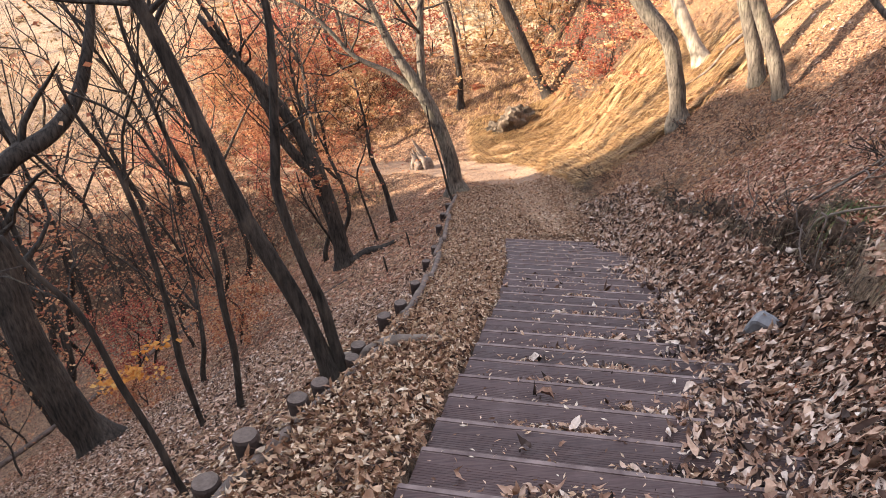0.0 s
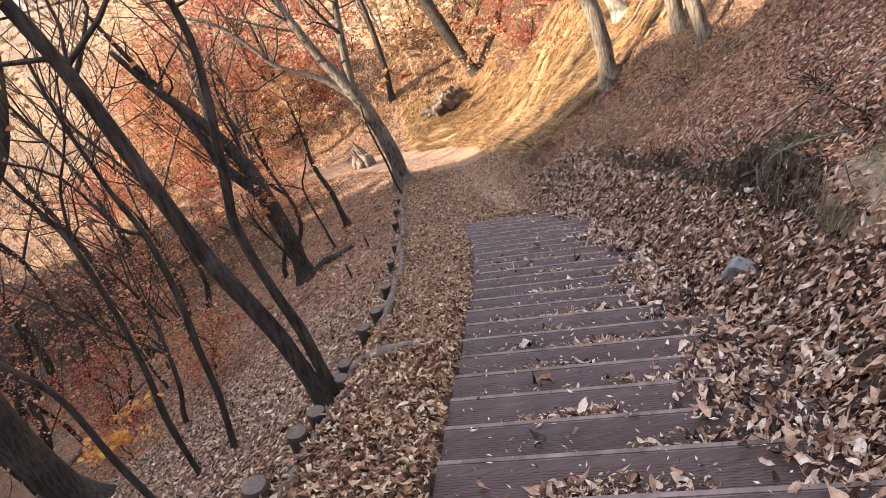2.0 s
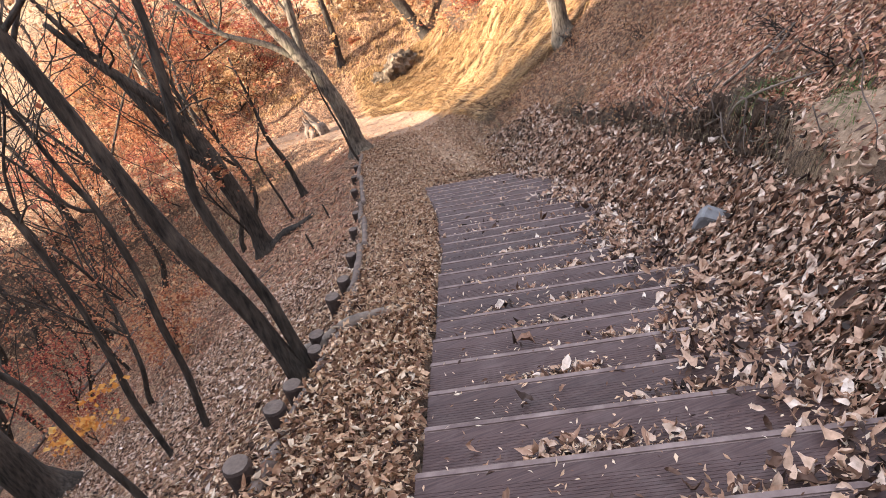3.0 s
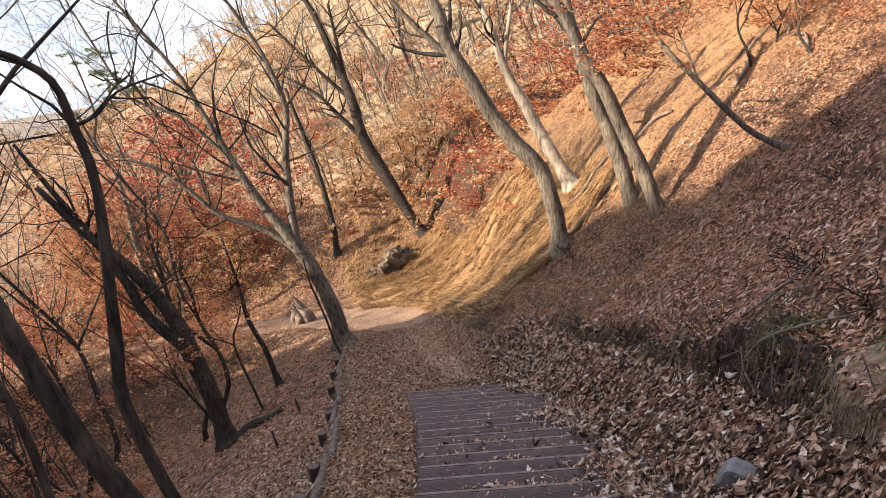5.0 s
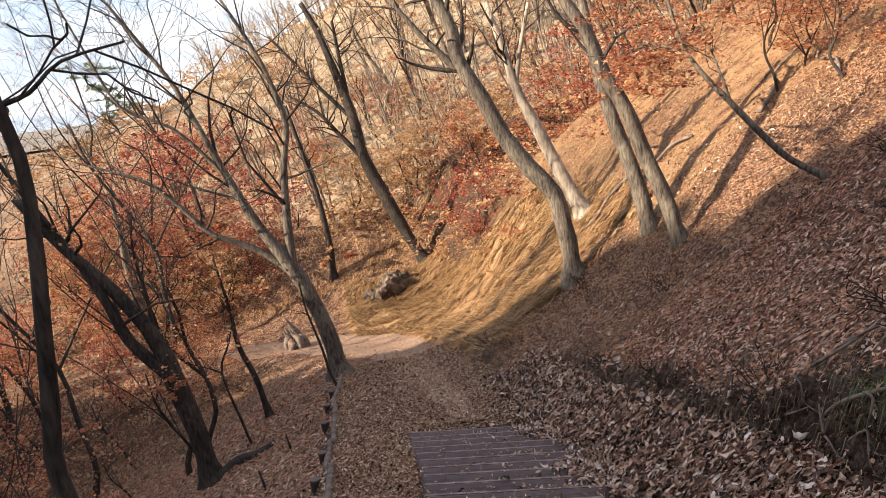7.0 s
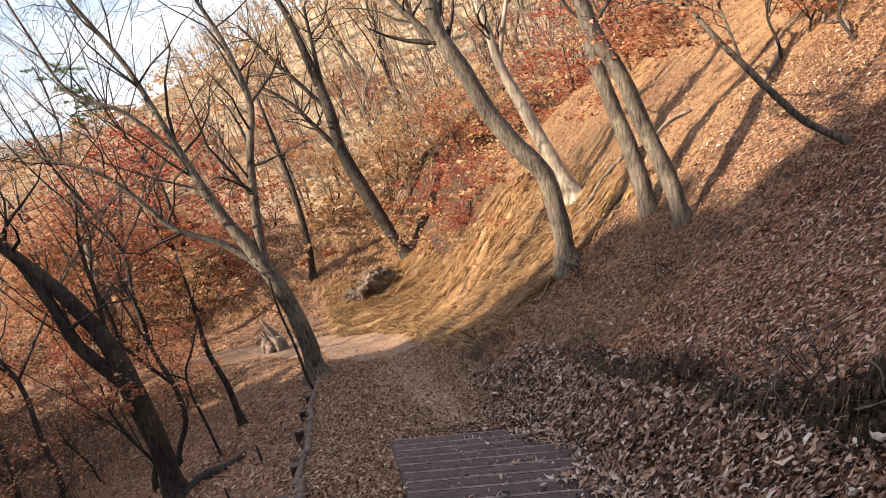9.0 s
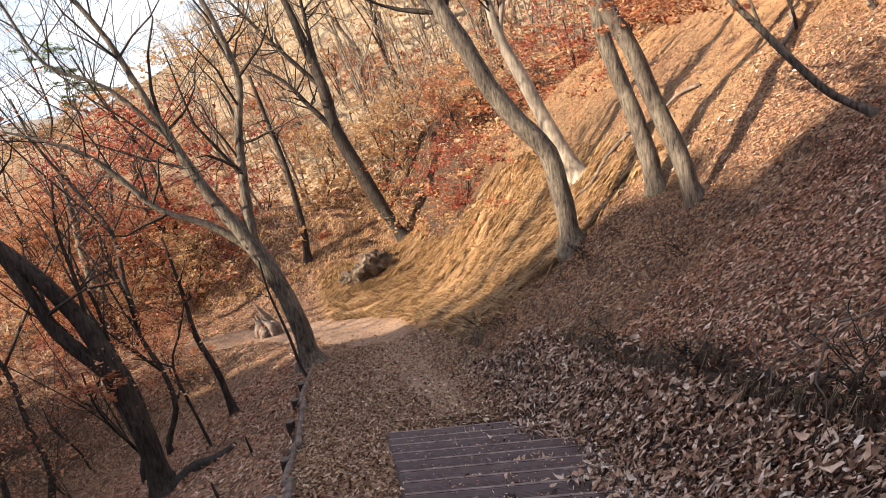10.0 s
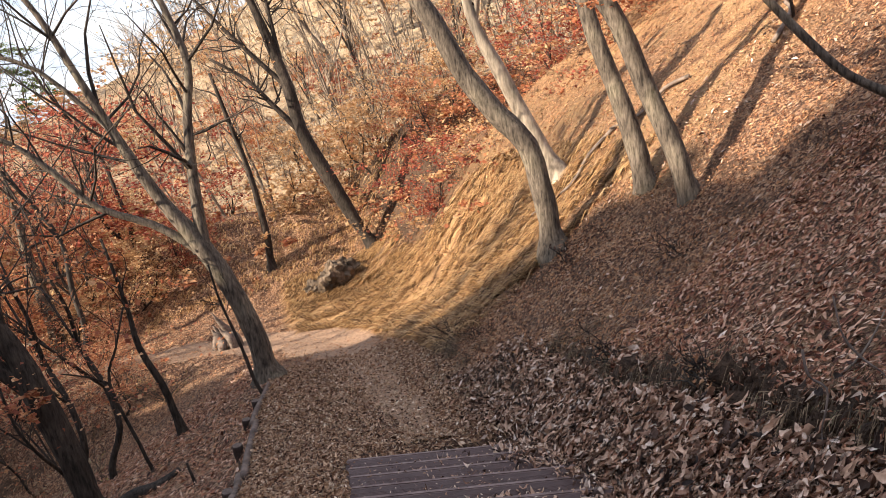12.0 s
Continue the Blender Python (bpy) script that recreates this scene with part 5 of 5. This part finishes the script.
# lighter tan leaves laid in place of a strip of sun below the edging
litter("sun_strip_leaves", "tan leaves below the edging logs that imitate a sunlit strip", 28, 16000, (-2.6, 0.2, 1.6, 6.5), 0.045, TAN_LEAF, lambda x, y: 0.9 * sstep(edge_x(y) - x, 0.03, 0.12) * (1 - sstep(edge_x(y) - x + 0.2 * np.sin(3 * y), 0.4, 1.0)), 0.04, 0.45, form=FOLD)
litter("lower_leaves", "brown leaves lying further down the slope", 23, 50000, (-8, 0.6, 8.5, 19), 0.05, RUSSET_LEAF, lambda x, y: 0.9 * (x < edge_x(y)), 0.03, 0.45)
litter("pale_leaves", "pale curled leaves scattered over the near bank", 24, 7000, (2.4, 8.5, 2.0, 13), 0.058, DRY_LEAF, lambda x, y: 0.4 * sstep(x - path_x(y), 1.7, 2.2), 0.04, 0.4)
litter("far_leaves", "orange brown leaves lying along the far path", 16, 80000, (-7, 10, 12, 29), 0.044, RUST_LEAF, lambda x, y: (0.6 + 0.4 * sstep(np.abs(x - path_x(y)), 0.7, 1.6)) * (1 - 0.85 * bare_bank(x, y)), 0.03, 0.4)
litter("valley_leaves", "pale straw and leaves on the sunny valley floor", 29, 60000, (-40, -3, 18, 60), 0.13, VALLEY_LEAF, lambda x, y: 0.9 * (np.hypot(x, y) > 19) * (np.abs(x - path_x(y)) > 2.0), 0.08, 0.35, form=(FLAKE, FLAKE_TRI))
litter("hill_leaves", "golden leaves covering the far sunny hillside", 30, 60000, (-12, 50, 27, 70), 0.13, PALE_LEAF, lambda x, y: 0.85 * (np.abs(x - path_x(y)) > 2.0), 0.06, 0.35, form=(FLAKE, FLAKE_TRI))


def clinging_leaves(seed, count):
    """Dead leaves and crumbs caught on the earth face of the bank."""
    rng = np.random.default_rng(seed)
    y = rng.uniform(3.6, 9.4, count)
    e = rng.uniform(1.42, 1.86, count)
    x = lip_x(y) + e - 1.54
    z = height(x, y) + rng.uniform(0, 0.04, count)
    keep = (np.sin(4.1 * y + 9 * e) + np.sin(9.7 * y - 5 * e) + rng.normal(0, 0.7, count)) > 0.1
    v, f = leaves(rng, np.stack([x - 0.02, y, z], -1)[keep], 0.042, 0.9, shape=FOLDED, tris=FOLDED_TRI)
    return tagged(piece("clinging_leaves", v, f, RUSSET_LEAF), "dark leaves caught on the earth of the cut bank", "fallen leaves", kind="stuff")


clinging_leaves(47, 6500)


# ---- dry grass hanging over the cut bank ----
def grass(seed, count, along, material, label, reach=(0.10, 0.34), spread=0.1, clump=0.0):
    """Blades in tufts, rooted along the bank's lip and drooping over it."""
    rng = np.random.default_rng(seed)
    n = max(6, count // 55)
    ty = rng.uniform(*along, n)
    tx = lip_x(ty) + 0.2 + rng.normal(clump, spread, n)
    each = rng.integers(0, n, count)
    y = ty[each] + rng.normal(0, 0.06, count)
    x = tx[each] + rng.normal(0, 0.05, count)
    root = np.stack([x, y, height(x, y) - 0.01], -1)
    long = rng.uniform(*reach, count)[:, None]
    out = np.stack([rng.normal(-0.75, 0.3, count), rng.normal(0, 0.45, count), np.zeros(count)], -1)
    side = np.cross(out, (0, 0, 1.0))
    side *= rng.uniform(0.0015, 0.0035, count)[:, None] / (np.linalg.norm(side, axis=1)[:, None] + 1e-6)
    rise = rng.uniform(0.0, 0.35, count)[:, None]
    up = np.array([(0, 0, 1.0)])
    mid = root + out * long * 0.45 + up * long * rise
    tip = root + out * long * 0.75 - up * long * rng.uniform(0.2, 0.9, count)[:, None]
    v = np.stack([root - side, root + side, mid + side, tip, mid - side], 1)
    f = np.array([(0, 1, 2), (0, 2, 4), (4, 2, 3)])[None] + (np.arange(count) * 5)[:, None, None]
    return tagged(piece("bank_grass", v.reshape(-1, 3), f.reshape(-1, 3), material), label, "grass", kind="stuff")


grass(21, 9000, (3.3, 10.8), GRASS, "dry grass and weeds hanging over the cut bank", (0.05, 0.2), 0.14)
grass(27, 160, (4.25, 4.6), GREEN_LEAF, "green grass tuft on the bank's lip", (0.12, 0.3), 0.06, 0.12)
grass(43, 170, (3.5, 3.85), GREEN_LEAF, "green weeds on the bank above the bare soil", (0.12, 0.3), 0.06, 0.3)
grass(44, 1500, (10.2, 13.0), GRASS, "dark dry grass at the bank's foot", (0.15, 0.4), 0.2, -0.75)


def bank_straw(seed, count, along=(13.0, 25.0), across=(1.0, 3.7), label="golden dry grass combed down the sunny bank"):
    """Golden dry grass combed down a sunny bank."""
    rng = np.random.default_rng(seed)
    y = rng.uniform(*along, count)
    x = path_x(np.minimum(y, 21.5)) + rng.uniform(*across, count)
    drawn = 9.0 * y + 2.6 * x + 1.6 * np.sin(1.3 * x + 0.9 * y) + 1.2 * np.sin(3.7 * x - 2.1 * y)
    tuft = np.sin(drawn) + 0.7 * np.sin(2.3 * drawn + 2 * np.sin(0.8 * y)) + 0.5 * np.sin(1.1 * y - 0.7 * x) + rng.normal(0, 0.3, count) + 0.45
    x, y = x[tuft > 0], y[tuft > 0]
    n = len(x)
    e = 0.1
    gx, gy = (terrain(x + e, y) - terrain(x - e, y)) / (2 * e), (terrain(x, y + e) - terrain(x, y - e)) / (2 * e)
    fall = -np.stack([gx, gy, gx * gx + gy * gy], -1)
    fall /= np.linalg.norm(fall, axis=1)[:, None] + 1e-6
    fall += rng.normal(0, 0.3, (n, 3))
    side = np.cross(fall, (0, 0, 1.0))
    side /= np.linalg.norm(side, axis=1)[:, None] + 1e-6
    long = rng.uniform(0.12, 0.34, n)[:, None]
    wide = rng.uniform(0.006, 0.016, n)[:, None]
    root = np.stack([x, y, height(x, y)], -1)
    mid = root + fall * long * 0.5 + (0, 0, 0.08)
    tip = root + fall * long
    v = np.stack([root - side * wide, root + side * wide, mid + side * wide, tip, mid - side * wide], 1)
    f = np.array([(0, 1, 2), (0, 2, 4), (4, 2, 3)])[None] + (np.arange(n) * 5)[:, None, None]
    return tagged(piece("bank_straw", v.reshape(-1, 3), f.reshape(-1, 3), GOLD_GRASS), label, "grass", kind="stuff")


bank_straw(22, 64000, (12.8, 25.0), (1.0, 4.4))
bank_straw(26, 12000, (25.2, 33.0), (-3.0, 5.5), "golden dry grass in the gully beyond the bend")


# ---- far wood: thin trunks and leafy undergrowth on the spur, too many to tell apart ----
def far_wood(seed, count):
    rng = np.random.default_rng(seed)
    bits = []
    for _ in range(count):
        r, a = math.sqrt(rng.uniform(30 ** 2, 80 ** 2)), radians(rng.uniform(-4, 42))
        x, y = r * math.sin(a), r * math.cos(a)
        z, tall, w = float(height(x, y)), rng.uniform(3.5, 7) * (1 if r < 42 else 0.5), rng.uniform(0.03, 0.08) * (1 if r < 42 else 0.7)
        dx, dy = rng.normal(-0.24, 0.1), rng.normal(0, 0.1)
        top = (x + dx * tall, y + dy * tall, z + tall)
        bits.append(tube([(x, y, z - 0.2, w), (x + dx * tall * 0.5 + rng.normal(0, 0.1), y + dy * tall * 0.5, z + tall * 0.5, w * 0.7), (*top, 0.015)], 4, False, fair=False))
        for _ in range(4):
            s = rng.uniform(0.35, 0.9)
            q = (x + dx * tall * s, y + dy * tall * s, z + tall * s)
            n = rng.uniform(0.8, 2.2)
            bits.append(tube([(*q, w * 0.4), (q[0] + rng.normal(-0.2, 0.5) * n, q[1] + rng.normal(0, 0.4) * n, q[2] + n, 0.008)], 3, False, fair=False))
    v, f = joined(bits)
    return tagged(piece("far_wood", v, f, BARK_FAR), "many thin bare trunks on the far sunny slope", "trees", kind="stuff")


def undergrowth(seed, count, area, material, size, label, rise=1.6, each=70):
    rng = np.random.default_rng(seed)
    bits = []
    for _ in range(count):
        r, a = math.sqrt(rng.uniform(area[0] ** 2, area[1] ** 2)), radians(rng.uniform(area[2], area[3]))
        x, y = r * math.sin(a), r * math.cos(a)
        if near_path(x, y, 1.8) or (y < 25.2 and float(path_x(y)) < x < 4.2):
            continue
        bits.append(cloud(rng, (x, y, float(height(x, y)) + rng.uniform(0.3, rise)), rng.uniform(0.6, 1.5), 0.35, each, size))
    v, f = joined(bits)
    return tagged(piece("undergrowth", v, f, material, smooth=False), label, "bushes", kind="stuff")


far_wood(31, 900)
undergrowth(42, 500, (32, 70, -6, 42), PALE_LEAF, 0.13, "pale tan twigs and leaves hanging in the far wood", 2.2, 36)
undergrowth(32, 420, (27, 62, -16, 42), GOLD_LEAF, 0.15, "golden brown leafy undergrowth on the far slope")
undergrowth(34, 24, (18.5, 29, 7, 24), RED_LEAF, 0.07, "red leafy brush above the sunny bank")
undergrowth(49, 60, (18.5, 29, 6, 24), GOLD_LEAF, 0.08, "golden leafy brush above the sunny bank")
undergrowth(35, 120, (18.5, 30, 8, 30), ORANGE_LEAF, 0.08, "orange leafy brush above the sunny bank")
undergrowth(38, 26, (14, 24, 30, 44), ORANGE_LEAF, 0.06, "orange leafy brush on the upper bank")
undergrowth(36, 240, (22, 60, -48, -12), VALLEY_LEAF, 0.085, "pale golden brush down in the valley")
undergrowth(37, 380, (55, 150, -48, -8), VALLEY_LEAF, 0.24, "pale brush on the far valley floor")
undergrowth(50, 95, (21.5, 32, -24, -3), ORANGE_LEAF, 0.075, "orange leafy sprays down in the sunny valley", 1.3, 60)
undergrowth(39, 45, (25, 38, -14, 10), GOLD_LEAF, 0.085, "golden brush beyond the path's bend")
undergrowth(40, 40, (25, 38, -14, 10), ORANGE_LEAF, 0.08, "orange brush beyond the path's bend")
undergrowth(33, 230, (24, 50, -14, 42), ORANGE_LEAF, 0.14, "orange leafy undergrowth on the far slope")


# ---- the trodden footpath beyond the stairs ----
def footpath():
    ys = np.linspace(9.75, 25.5, 180)
    rng = np.random.default_rng(41)
    bend = np.gradient(path_x(ys), ys)
    n = np.sqrt(1 + bend ** 2)
    wide = np.interp(ys, (9.7, 12, 16, 19, 25), (0.22, 0.3, 0.45, 0.95, 1.0))
    rows = []
    for s in np.linspace(-1, 1, 9):
        ragged = 0.08 * np.sin(3.3 * ys + 2 * s) + 0.05 * np.sin(9.1 * ys) + rng.normal(0, 0.015, len(ys))
        w = s * wide + (ragged if abs(s) == 1 else 0)
        x, y = path_x(ys) + 0.05 + w / n, ys - w * bend / n
        rows.append(np.stack([x, y, terrain(x, y) + 0.022 - 0.03 * (abs(s) == 1)], -1))
    verts = np.concatenate(rows)
    m = len(ys)
    i = (np.arange(8)[:, None] * m + np.arange(m - 1)[None]).ravel()
    return tagged(piece("footpath", verts, np.stack([i, i + m, i + m + 1, i + 1], 1)[:, ::-1], PATH_SOIL), "trodden tan earth footpath with bits of leaf", "path", kind="structure")


footpath()


# ---- pale fields beyond the wood ----
def valley_field():
    rs, angles = np.geomspace(135, 2400, 26), np.radians(np.linspace(-60, 30, 46))
    gr, ga = np.meshgrid(rs, angles)
    x, y = gr * np.sin(ga), gr * np.cos(ga)
    v = np.stack([x, y, height(x, y) + 0.4 + (gr - 135) * 0.013], -1).reshape(-1, 3)
    n = len(rs)
    i = (np.arange(len(angles) - 1)[:, None] * n + np.arange(n - 1)[None]).ravel()
    return tagged(piece("field", v, np.stack([i, i + n, i + n + 1, i + 1], 1)[:, ::-1], STRAW_FIELD), "pale dry field far down in the valley", "field", kind="structure")


valley_field()
